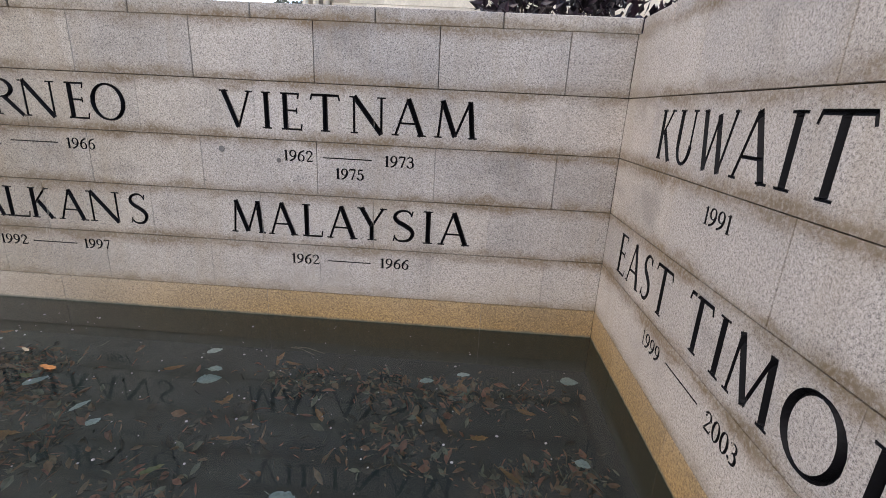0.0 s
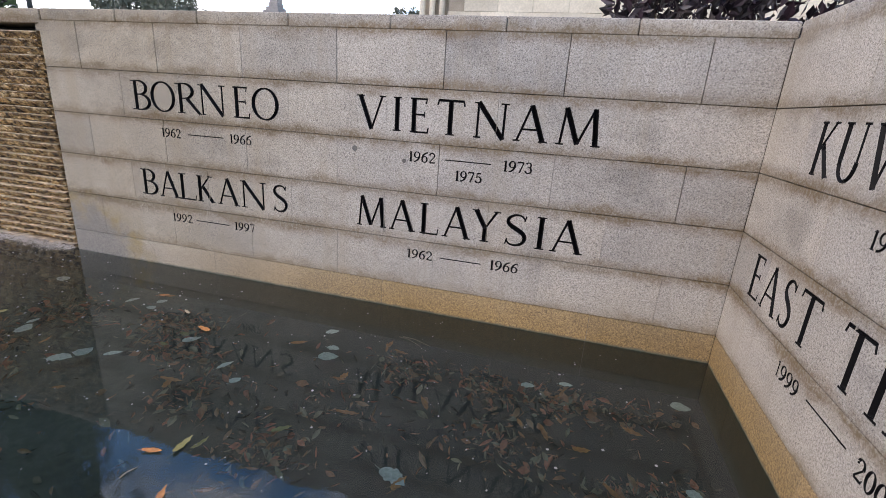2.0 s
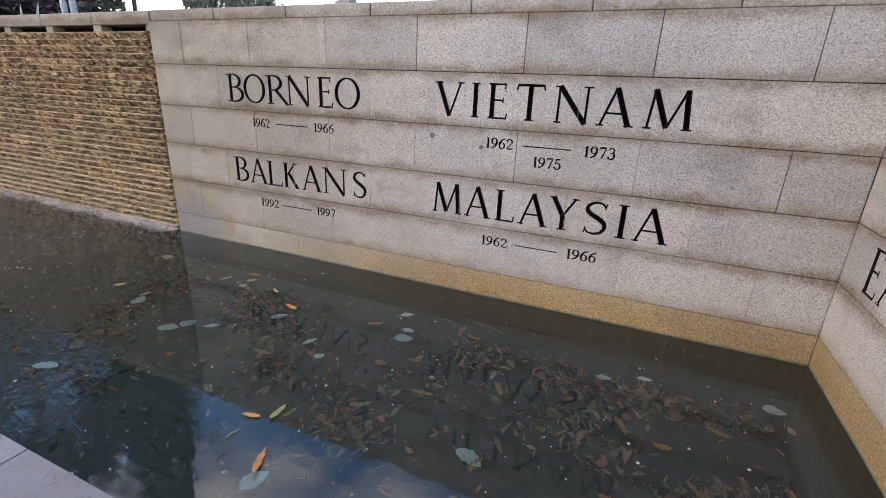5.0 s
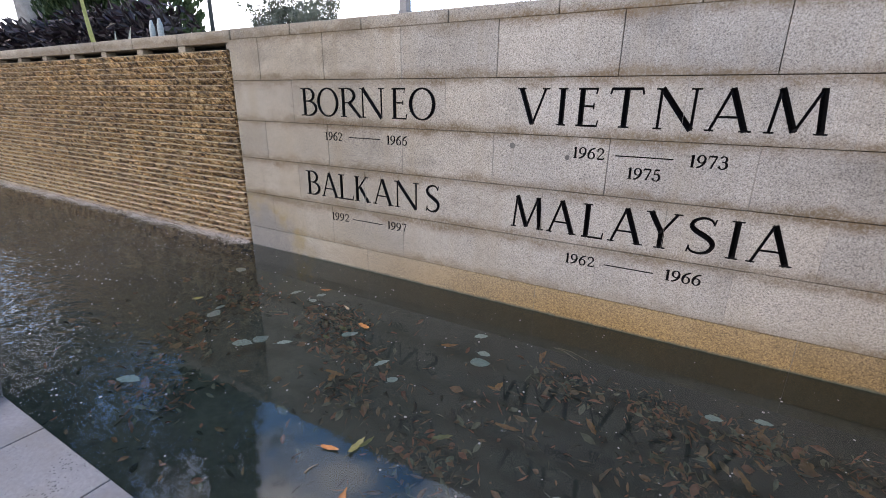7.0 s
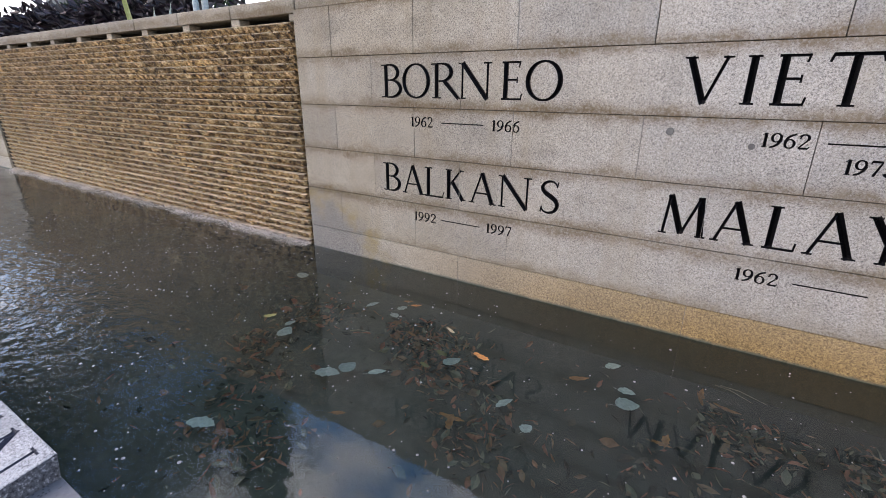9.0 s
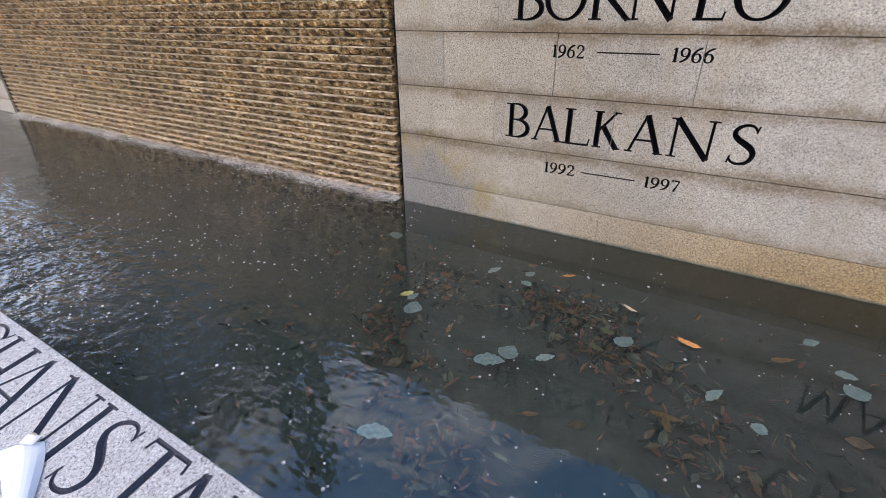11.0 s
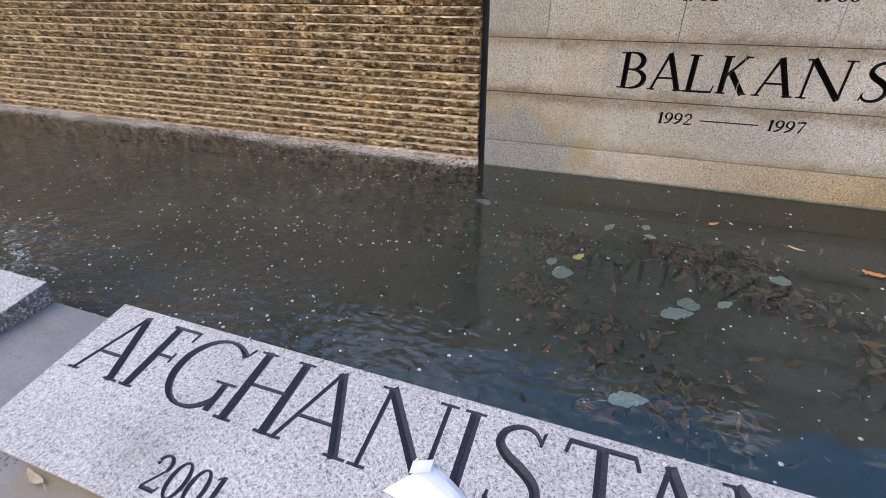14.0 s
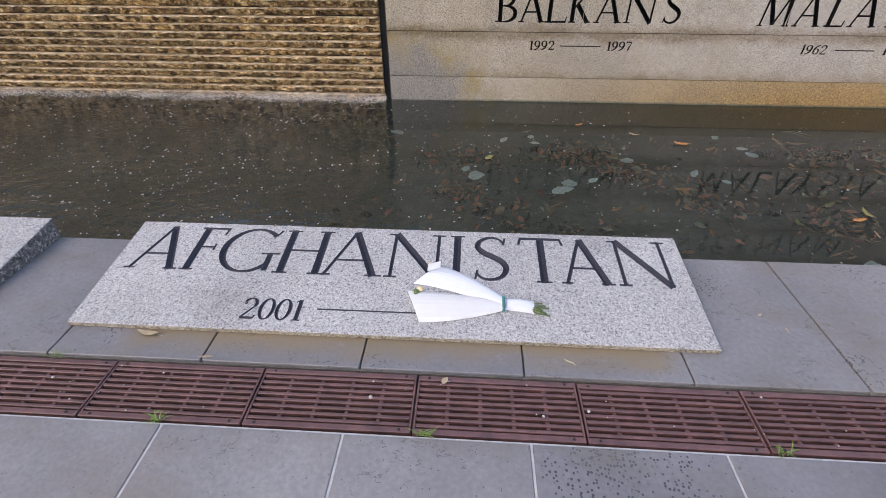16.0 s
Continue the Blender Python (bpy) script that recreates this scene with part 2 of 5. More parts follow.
def paving_material():
    """Blue-grey basalt paving: pits in patches, faint veins and pale scuffs."""
    m, n, l, p = material("basalt_paving")
    v = mapped(n, l)
    col = ramp(n, l, noise_tex(n, l, v, 2.2, 6), [(0.3, (0.140, 0.137, 0.136)), (0.7, (0.212, 0.206, 0.202))])
    col = blend(n, l, 1.0, col, ramp(n, l, noise_tex(n, l, v, 60, 4), [(0.3, 0.86), (0.7, 1.1)]), "MULTIPLY")
    vor = n.new("ShaderNodeTexVoronoi")
    vor.inputs["Scale"].default_value = 105
    l.new(v, vor.inputs["Vector"])
    patch = ramp(n, l, noise_tex(n, l, v, 2.6, 3), [(0.58, 0.0), (0.63, 1.0)])
    size = calc(n, l, "MULTIPLY_ADD", patch, 0.2, 0.2)
    keep = calc(n, l, "GREATER_THAN", cell_tex(n, l, v, 105), calc(n, l, "MULTIPLY_ADD", patch, -0.42, 0.93))
    pit = calc(n, l, "MULTIPLY", calc(n, l, "LESS_THAN", vor.outputs["Distance"], size), keep)
    col = blend(n, l, calc(n, l, "MULTIPLY", pit, 0.9), col, (0.03, 0.03, 0.032))
    mud = ramp(n, l, noise_tex(n, l, mapped(n, l, (1, 2.2, 1)), 2.4, 7, 0.65), [(0.46, 0.0), (0.66, 0.6)])
    col = blend(n, l, mud, col, (0.15, 0.13, 0.105))
    vein = calc(n, l, "ABSOLUTE", calc(n, l, "SUBTRACT", noise_tex(n, l, mapped(n, l, (1, 1.8, 1)), 1.3, 7, 0.62), 0.5))
    crack = calc(n, l, "MULTIPLY", calc(n, l, "LESS_THAN", vein, 0.0022), calc(n, l, "GREATER_THAN", noise_tex(n, l, v, 22, 3), 0.5))
    col = blend(n, l, calc(n, l, "MULTIPLY", crack, 0.6), col, (0.06, 0.055, 0.05))
    # ochre silt washed against the front of the lettered slab
    sp = n.new("ShaderNodeSeparateXYZ")
    l.new(v, sp.inputs["Vector"])
    silt = calc(n, l, "ADD", calc(n, l, "MULTIPLY_ADD", sp.outputs["Y"], 6.0, -0.8), calc(n, l, "MULTIPLY", noise_tex(n, l, mapped(n, l, (1, 2, 1)), 5, 6), 0.9))
    silt = calc(n, l, "MULTIPLY", ramp(n, l, silt, [(0.35, 0.0), (0.85, 0.75)]), calc(n, l, "MULTIPLY", ramp(n, l, sp.outputs["Y"], [(0.235, 1.0), (0.27, 0.0)]), ramp(n, l, calc(n, l, "ABSOLUTE", calc(n, l, "ADD", sp.outputs["X"], 5.13)), [(0.9, 1.0), (1.0, 0.0)])))
    col = blend(n, l, silt, col, (0.21, 0.155, 0.08))
    scuff = ramp(n, l, noise_tex(n, l, mapped(n, l, (1, 1, 1)), 14, 6, 0.7), [(0.62, 0.0), (0.78, 0.35)])
    col = blend(n, l, scuff, col, (0.36, 0.35, 0.34))
    info = n.new("ShaderNodeObjectInfo")
    col = blend(n, l, 1.0, col, ramp(n, l, info.outputs["Random"], [(0.0, (0.9, 0.9, 0.93)), (1.0, (1.08, 1.06, 1.04))]), "MULTIPLY")
    l.new(col, p.inputs["Base Color"])
    p.inputs["Roughness"].default_value = 0.5
    bump(n, l, p, calc(n, l, "SUBTRACT", noise_tex(n, l, v, 90, 4), pit), 0.3, 0.004)
    return m


PAVING = paving_material()
WALL_JOINT = simple("wall_joint", (0.03, 0.025, 0.018), (0.13, 0.105, 0.08), 3, 0.9)
POINTING = simple("pale_pointing", (0.10, 0.085, 0.066), (0.34, 0.31, 0.27), 2.2, 0.9, 0.1)
GROUT = simple("mortar", (0.10, 0.095, 0.085), (0.16, 0.15, 0.13), 30, 0.9)
SAND_JOINT = simple("pale_jointing", (0.33, 0.32, 0.31), (0.45, 0.44, 0.42), 40, 0.9)
# near-black stands in for shade inside slots, channel and core; also colours bolts
SHADE_BOLT_BLACK = simple("shade_bolt_black", (0.012, 0.012, 0.012), (0.02, 0.02, 0.02), 8, 0.9, 0)


def pool_floor_material():
    """Rendered pool floor: paler towards the cascade, darker towards the still corner."""
    m, n, l, p = material("pool_floor")
    v = mapped(n, l)
    sep = n.new("ShaderNodeSeparateXYZ")
    l.new(v, sep.inputs["Vector"])
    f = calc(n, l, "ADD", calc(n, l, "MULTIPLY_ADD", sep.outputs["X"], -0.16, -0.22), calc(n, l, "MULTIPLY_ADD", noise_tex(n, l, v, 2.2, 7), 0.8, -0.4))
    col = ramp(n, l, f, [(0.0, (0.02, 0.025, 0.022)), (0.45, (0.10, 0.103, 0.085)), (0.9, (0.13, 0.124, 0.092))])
    col = blend(n, l, 1.0, col, ramp(n, l, noise_tex(n, l, v, 24, 5), [(0.3, 0.75), (0.7, 1.15)]), "MULTIPLY")
    l.new(col, p.inputs["Base Color"])
    p.inputs["Roughness"].default_value = 0.8
    bump(n, l, p, noise_tex(n, l, v, 14, 5), 0.4, 0.01)
    return m


POOL_FLOOR = pool_floor_material()
GRATE = simple("grate_paint", (0.075, 0.036, 0.034), (0.15, 0.07, 0.062), 18, 0.5, 0.15)
FOAM = simple("foam", (0.38, 0.325, 0.26), (0.85, 0.755, 0.64), 6, 0.6, 0.3)
BUBBLE = simple("bubble", (0.28, 0.27, 0.25), (0.66, 0.64, 0.6), 40, 0.4, 0)
SOIL = simple("soil", (0.04, 0.03, 0.02), (0.08, 0.06, 0.04), 9, 0.95)


def rock_material():
    """Split ochre stone, wet: tan with rust and dark wet patches."""
    m, n, l, p = material("split_stone_wet")
    v = mapped(n, l)
    a = noise_tex(n, l, v, 17, 8, 0.7)
    # dark and cream stops also paint shadows and highlights of the broken faces
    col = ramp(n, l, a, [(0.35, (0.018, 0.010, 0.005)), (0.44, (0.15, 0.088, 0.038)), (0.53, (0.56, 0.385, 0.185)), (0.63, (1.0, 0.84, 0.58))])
    # dark wet runs down the courses
    runs = ramp(n, l, noise_tex(n, l, mapped(n, l, (3.2, 3.2, 0.7)), 2.0, 6, 0.62), [(0.36, 0.6), (0.50, 1.05)])
    col = blend(n, l, 1.0, col, runs, "MULTIPLY")
    b = ramp(n, l, noise_tex(n, l, mapped(n, l, (1, 1, 0.4)), 2.3, 5), [(0.3, (0.70, 0.64, 0.56)), (0.55, (0.94, 0.87, 0.75)), (0.75, (1.02, 0.86, 0.59))])
    col = blend(n, l, 1.0, col, b, "MULTIPLY")
    info = n.new("ShaderNodeObjectInfo")
    col = blend(n, l, 1.0, col, ramp(n, l, info.outputs["Random"], [(0.0, 0.85), (1.0, 1.15)]), "MULTIPLY")
    l.new(col, p.inputs["Base Color"])
    p.inputs["Roughness"].default_value = 0.38
    bump(n, l, p, noise_tex(n, l, v, 75, 7, 0.75), 1.0, 0.02)
    return m


ROCK = rock_material()
# ledge paler than the rock: light on the sawn tops painted into the colour
LEDGE_LIT = simple("sawn_ledge_lit_wet", (0.22, 0.145, 0.07), (0.98, 0.82, 0.58), 14, 0.35, 0.5)


def water_material():
    m, n, l, p = material("pool_water")
    n.remove(p)
    out = n["Material Output"]
    sep = n.new("ShaderNodeSeparateXYZ")
    pos = n.new("ShaderNodeNewGeometry").outputs["Position"]
    l.new(pos, sep.inputs["Vector"])
    # the falling water stirs the pool in front of the cascade; it calms towards the corner
    stir = ramp(n, l, calc(n, l, "MULTIPLY_ADD", sep.outputs["X"], -0.2, -0.45), [(0.20, 0.03), (0.33, 0.05), (0.42, 0.17), (0.52, 0.28), (0.62, 0.42), (0.75, 0.7), (1.0, 1.0)])
    side = ramp(n, l, calc(n, l, "MULTIPLY", sep.outputs["Y"], 0.3), [(0.40, 1.0), (0.66, 0.16)])
    r1 = noise_tex(n, l, mapped(n, l, (1.0, 1.6, 1)), 6.2, 2)
    r2 = noise_tex(n, l, mapped(n, l, (1.0, 1.2, 1)), 21, 2)
    gust = ramp(n, l, noise_tex(n, l, mapped(n, l, (1.0, 1.0, 1)), 1.3, 2), [(0.35, 0.45), (0.65, 1.1)])
    h = calc(n, l, "MULTIPLY", calc(n, l, "ADD", r1, calc(n, l, "MULTIPLY", r2, 0.14)), calc(n, l, "MULTIPLY", calc(n, l, "MULTIPLY", stir, gust), side))
    b = n.new("ShaderNodeBump")
    b.inputs["Strength"].default_value, b.inputs["Distance"].default_value = 1.0, 0.04
    l.new(h, b.inputs["Height"])
    clear = n.new("ShaderNodeBsdfTransparent")
    clear.inputs["Color"].default_value = (0.74, 0.86, 0.80, 1)
    gloss = n.new("ShaderNodeBsdfGlossy")
    gloss.inputs["Roughness"].default_value = 0.035
    fr = n.new("ShaderNodeFresnel")
    fr.inputs["IOR"].default_value = 1.66
    l.new(b.outputs["Normal"], gloss.inputs["Normal"])
    l.new(b.outputs["Normal"], fr.inputs["Normal"])
    # silt hangs in the water below the cascade and thins out towards the corner
    silt = ramp(n, l, calc(n, l, "MULTIPLY_ADD", sep.outputs["X"], -0.2, -0.45), [(0.44, 0.0), (0.85, 1.0)])
    cloud = calc(n, l, "MULTIPLY", silt, ramp(n, l, noise_tex(n, l, pos, 1.6, 4), [(0.35, 0.55), (0.65, 1.0)]))
    murk = n.new("ShaderNodeBsdfDiffuse")
    l.new(blend(n, l, cloud, (0.046, 0.059, 0.051), (0.064, 0.063, 0.051)), murk.inputs["Color"])
    body = n.new("ShaderNodeMixShader")
    l.new(calc(n, l, "MULTIPLY_ADD", cloud, 0.55, 0.15), body.inputs["Fac"])
    l.new(clear.outputs["BSDF"], body.inputs[1])
    l.new(murk.outputs["BSDF"], body.inputs[2])
    mix = n.new("ShaderNodeMixShader")
    l.new(fr.outputs["Fac"], mix.inputs["Fac"])
    l.new(body.outputs["Shader"], mix.inputs[1])
    l.new(gloss.outputs["BSDF"], mix.inputs[2])
    l.new(mix.outputs["Shader"], out.inputs["Surface"])
    return m


WATER = water_material()


# ---------------------------------------------------------------- mesh helpers
def link_mesh(name, bm, mats, smooth=False):
    me = bpy.data.meshes.new(name)
    bm.normal_update()
    bm.to_mesh(me)
    bm.free()
    for m in (mats if isinstance(mats, (list, tuple)) else [mats]):
        me.materials.append(m)
    if smooth:
        me.shade_smooth()
    return me


def part(name, bm, mat, parent, label="", smooth=False):
    ob = new(name, link_mesh(name, bm, mat, smooth))
    ob.parent = parent
    if label:
        tagged(ob, label)
    return ob


def piece(name, me, parent, m):
    ob = new(name, me)
    ob.parent = parent
    ob.matrix_basis = m
    return ob


def thing(name, bm, mat, label, category, group="", kind="", smooth=False):
    return tagged(new(name, link_mesh(name, bm, mat, smooth)), label, category, group, kind)


def empty(name, m, label, category, group=""):
    ob = new(name)
    ob.matrix_basis = m
    return tagged(ob, label, category, group)


def box(bm, x0, y0, z0, x1, y1, z1, bevel=0.0, mat=0):
    ret = bmesh.ops.create_cube(bm, size=1.0, matrix=Matrix.Translation(((x0 + x1) / 2, (y0 + y1) / 2, (z0 + z1) / 2)) @ Matrix.Diagonal((x1 - x0, y1 - y0, z1 - z0, 1)))
    vs = ret["verts"]
    fs = {f for v in vs for f in v.link_faces}
    for f in fs:
        f.material_index = mat
    if bevel:
        es = {e for v in vs for e in v.link_edges}
        bmesh.ops.bevel(bm, geom=list(es), offset=bevel, segments=1, affect="EDGES")
    return bm


def box_bm(*a, **k):
    return box(bmesh.new(), *a, **k)


# ---------------------------------------------------------------- carved lettering
TH, TN, SF = 0.072, 0.034, 0.021   # half widths of thick, thin and serif strokes, in cap heights


def st(a, b, h, h2=None):
    """A straight stroke with a V section, tapering from h to h2."""
    h2 = h if h2 is None else h2
    a, b = Vector(a), Vector(b)
    d = (b - a).length
    k = min(0.45, 1.1 * max(h, h2) / d)
    return ([a, a.lerp(b, k), a.lerp(b, 1 - k), b], [h, h + (h2 - h) * k, h2 + (h - h2) * k, h2], False)


def serif(x, y, half=0.1):
    return st((x - half, y), (x + half, y), SF)


def arc(cx, cy, rx, ry, a0, a1, thick=TH, thin=TN * 0.8, n=18, ends=1.0):
    closed = abs(a1 - a0) >= 360
    ps, hs = [], []
    for i in range(n if closed else n + 1):
        a = radians(a0 + (a1 - a0) * i / n)
        ps.append(Vector((cx + rx * math.cos(a), cy + ry * math.sin(a))))
        hs.append(thin + (thick - thin) * abs(math.cos(a)) ** 1.4)
    if not closed:
        hs[0] *= ends
        hs[-1] *= ends
    return (ps, hs, closed)


def flow(knots, per=4):
    """A curved stroke through the knots, thin at both ends and full in the middle."""
    ps, hs = [], []
    m = len(knots) - 1
    for i in range(m * per + 1):
        k, f = min(i // per, m - 1), i / per - min(i // per, m - 1)
        q = [Vector(knots[max(0, min(m, k + d))]) for d in (-1, 0, 1, 2)]
        ps.append(0.5 * (2 * q[1] + (q[2] - q[0]) * f + (2 * q[0] - 5 * q[1] + 4 * q[2] - q[3]) * f * f + (3 * q[1] - q[0] - 3 * q[2] + q[3]) * f ** 3))
        hs.append(TN * 0.8 + (TH - TN * 0.8) * math.sin(math.pi * i / (m * per)) ** 2.4)
    return (ps, hs, False)


def glyph(ch):
    """The strokes of a roman capital or an old numeral one cap height tall, and its width."""
    L, B = SF, 1 - SF
    if ch == "I":
        return [st((.13, 0), (.13, 1), TH), serif(.13, L, .12), serif(.13, B, .12)], .26
    if ch == "V":
        return [st((.10, 1), (.42, .0), TH), st((.42, .0), (.72, 1), TN), serif(.11, B, .11), serif(.72, B, .09)], .82
    if ch == "A":
        return [st((.09, 0), (.40, 1), TN), st((.40, 1), (.74, 0), TH), st((.19, .34), (.63, .34), TN * .8), serif(.09, L, .09), serif(.74, L, .11)], .84
    if ch == "E":
        return [st((.14, 0), (.14, 1), TH), st((.02, B), (.54, B), SF * 1.3), st((.02, L), (.58, L), SF * 1.3), st((.16, .53), (.46, .53), TN * .8),
                st((.53, 1), (.50, .84), SF), st((.57, 0), (.60, .17), SF), st((.46, .61), (.46, .45), SF)], .60
    if ch == "F":
        return [st((.14, 0), (.14, 1), TH), st((.02, B), (.54, B), SF * 1.4), st((.16, .53), (.44, .53), TN * .8), serif(.14, L, .12),
                st((.54, 1), (.51, .82), SF * 1.2), st((.44, .61), (.44, .45), SF)], .56
    if ch == "L":
        return [st((.14, 0), (.14, 1), TH), serif(.14, B, .12), st((.02, L), (.58, L), SF * 1.4), st((.57, 0), (.60, .2), SF)], .60
    if ch == "T":
        return [st((.36, 0), (.36, 1), TH), st((.02, B), (.70, B), SF * 1.7), serif(.36, L, .12), st((.04, 1), (.0, .84), SF * 1.2), st((.68, 1), (.72, .84), SF * 1.2)], .72
    if ch == "H":
        return [st((.14, 0), (.14, 1), TH), st((.68, 0), (.68, 1), TH), st((.14, .52), (.68, .52), TN * .8)] + [serif(x, y, .12) for x in (.14, .68) for y in (L, B)], .82
    if ch == "N":
        return [st((.11, 0), (.11, 1), TN), st((.11, 1), (.74, .0), TH), st((.74, 0), (.74, 1), TN), serif(.11, L, .09), serif(.07, B, .07), serif(.74, B, .10)], .84
    if ch == "M":
        return [st((.10, 0), (.18, 1), TN), st((.18, 1), (.50, .04), TH), st((.50, .04), (.82, 1), TN), st((.82, 1), (.91, 0), TH), serif(.10, L, .09), serif(.91, L, .11)], 1.02
    if ch == "W":
        return [st((.08, 1), (.32, 0), TH), st((.32, 0), (.55, .93), TN), st((.53, .93), (.78, 0), TH), st((.78, 0), (1.02, 1), TN), serif(.09, B, .09), serif(1.02, B, .08)], 1.10
    if ch == "K":
        return [st((.13, 0), (.13, 1), TH), st((.15, .46), (.54, 1), TN), st((.26, .58), (.62, 0), TH), serif(.13, L, .11), serif(.13, B, .11), serif(.55, B, .09), serif(.63, L, .08)], .72
    if ch == "Y":
        return [st((.10, 1), (.37, .44), TH), st((.37, .44), (.66, 1), TN), st((.37, 0), (.37, .46), TH), serif(.10, B, .10), serif(.66, B, .09), serif(.37, L, .12)], .75
    if ch == "B":
        return [st((.14, 0), (.14, 1), TH), serif(.08, L, .08), serif(.08, B, .08), arc(.26, .755, .22, .23, -90, 90), arc(.26, .275, .29, .26, -90, 90),
                st((.14, .985), (.28, .985), TN * .7), st((.14, .53), (.30, .53), TN * .7), st((.14, .015), (.28, .015), TN * .7)], .58
    if ch == "R":
        return [st((.14, 0), (.14, 1), TH), serif(.14, L, .11), serif(.08, B, .08), arc(.27, .745, .23, .24, -90, 90), st((.14, .985), (.29, .985), TN * .7),
                st((.14, .50), (.31, .50), TN * .7), st((.32, .52), (.68, .0), TH, TH * .8), serif(.70, L, .06)], .74
    if ch == "O":
        return [arc(.44, .5, .39, .49, 0, 360, TH, TN * .8, 28)], .88
    if ch == "U":
        return [st((.14, .34), (.14, 1), TH), st((.64, .34), (.64, 1), TN), arc(.39, .36, .25, .345, 180, 360, TH * .9, TN), serif(.14, B, .12), serif(.64, B, .10)], .76
    if ch == "S":
        return [flow([(.46, .84), (.38, .95), (.25, .97), (.12, .88), (.09, .74), (.17, .62), (.31, .52), (.44, .40), (.48, .25), (.41, .09), (.27, .03), (.15, .06), (.07, .17)]),
                st((.45, .80), (.48, .97), SF), st((.09, .22), (.06, .03), SF)], .56
    if ch == "G":
        return [arc(.44, .5, .38, .49, 42, 315, TH, TN * .8, 22), st((.72, .84), (.78, .98), SF * 1.2), st((.74, .04), (.74, .42), TH * .8), serif(.74, .42, .13), arc(.5, .4, .26, .385, -90, -30, TN, TN, 5)], .88
    if ch == "1":
        return [st((.22, 0), (.22, 1), .07), serif(.22, L, .15), st((.04, .86), (.2, .97), .02)], .40
    if ch == "2":
        return [arc(.29, .73, .22, .25, 165, -35, .06, .028), st((.46, .58), (.08, .06), .03, .035), st((.06, .045), (.56, .045), .045), st((.56, .04), (.6, .2), .02), st((.08, .78), (.12, .70), .05)], .62
    if ch == "3":
        return [arc(.27, .76, .20, .225, 160, -90, .055, .026), arc(.27, .29, .25, .28, 90, -165, .07, .026), st((.20, .535), (.30, .535), .026)], .58
    if ch == "5":
        return [st((.16, .95), (.50, .95), .05), st((.15, .97), (.11, .50), .026), arc(.26, .31, .25, .30, 115, -165, .07, .026)], .58
    if ch == "6":
        return [arc(.30, .31, .23, .295, 0, 360, .06, .024, 20), arc(.66, .33, .60, .66, 176, 98, .065, .04, 10)], .60
    if ch == "7":
        return [st((.05, .95), (.56, .95), .05), st((.55, .95), (.24, 0), .028, .055), st((.06, .97), (.03, .78), .02)], .60
    if ch == "9":
        return [arc(.29, .69, .23, .295, 0, 360, .06, .024, 20), arc(-.07, .67, .60, .66, -4, -82, .065, .04, 10)], .60
    if ch == "0":
        return [arc(.29, .5, .24, .49, 0, 360, .065, .024, 22)], .58
    return [st((0, .5), (1, .5), .5)], 1.0


def fit_strokes(ch, u0, u1, v0, v1):
    """The strokes of one character between u0 and u1, from baseline v0 to cap line v1, on a wall's own plane."""
    strokes, width = glyph(ch)
    if ch.isdigit():
        strokes = [(ps, [h * 1.25 + 0.012 for h in hs], closed) for ps, hs, closed in strokes]
    sx, sy = (u1 - u0) / width, v1 - v0
    return [([Vector((u0 + p.x * sx, v0 + p.y * sy)) for p in ps], [h * sy for h in hs], closed) for ps, hs, closed in strokes]


def word(text, spans, v0, v1):
    return [s for ch, (a, b) in zip(text, spans) for s in fit_strokes(ch, a, b, v0, v1)]


def run(text, u0, u1, v0, v1, gap=0.10):
    """A row of characters spread over u0 to u1 by their own widths."""
    widths = [glyph(c)[1] for c in text]
    k = (u1 - u0) / (sum(widths) + gap * (len(text) - 1))
    out, u = [], u0
    for c, wd in zip(text, widths):
        out += fit_strokes(c, u, u + wd * k, v0, v1)
        u += (wd + gap) * k
    return out


def rule(u0, u1, v, half=0.004):
    return [([Vector((u0, v)), Vector((u0 + half, v)), Vector((u1 - half, v)), Vector((u1, v))], [half] * 4, False)]


def groove_depth(q, strokes):
    best = 0.0
    for ps, hs, closed in strokes:
        m = len(ps)
        for i in range(m if closed else m - 1):
            a, b = ps[i], ps[(i + 1) % m]
            ab = b - a
            t = max(0.0, min(1.0, (q - a).dot(ab) / ab.length_squared))
            h = hs[i] + (hs[(i + 1) % m] - hs[i]) * t
            d = h - (q - a - ab * t).length
            if not closed and i == 0:
                d = min(d, t * ab.length)
            if not closed and i == m - 2:
                d = min(d, (1 - t) * ab.length)
            best = max(best, d)
    return best


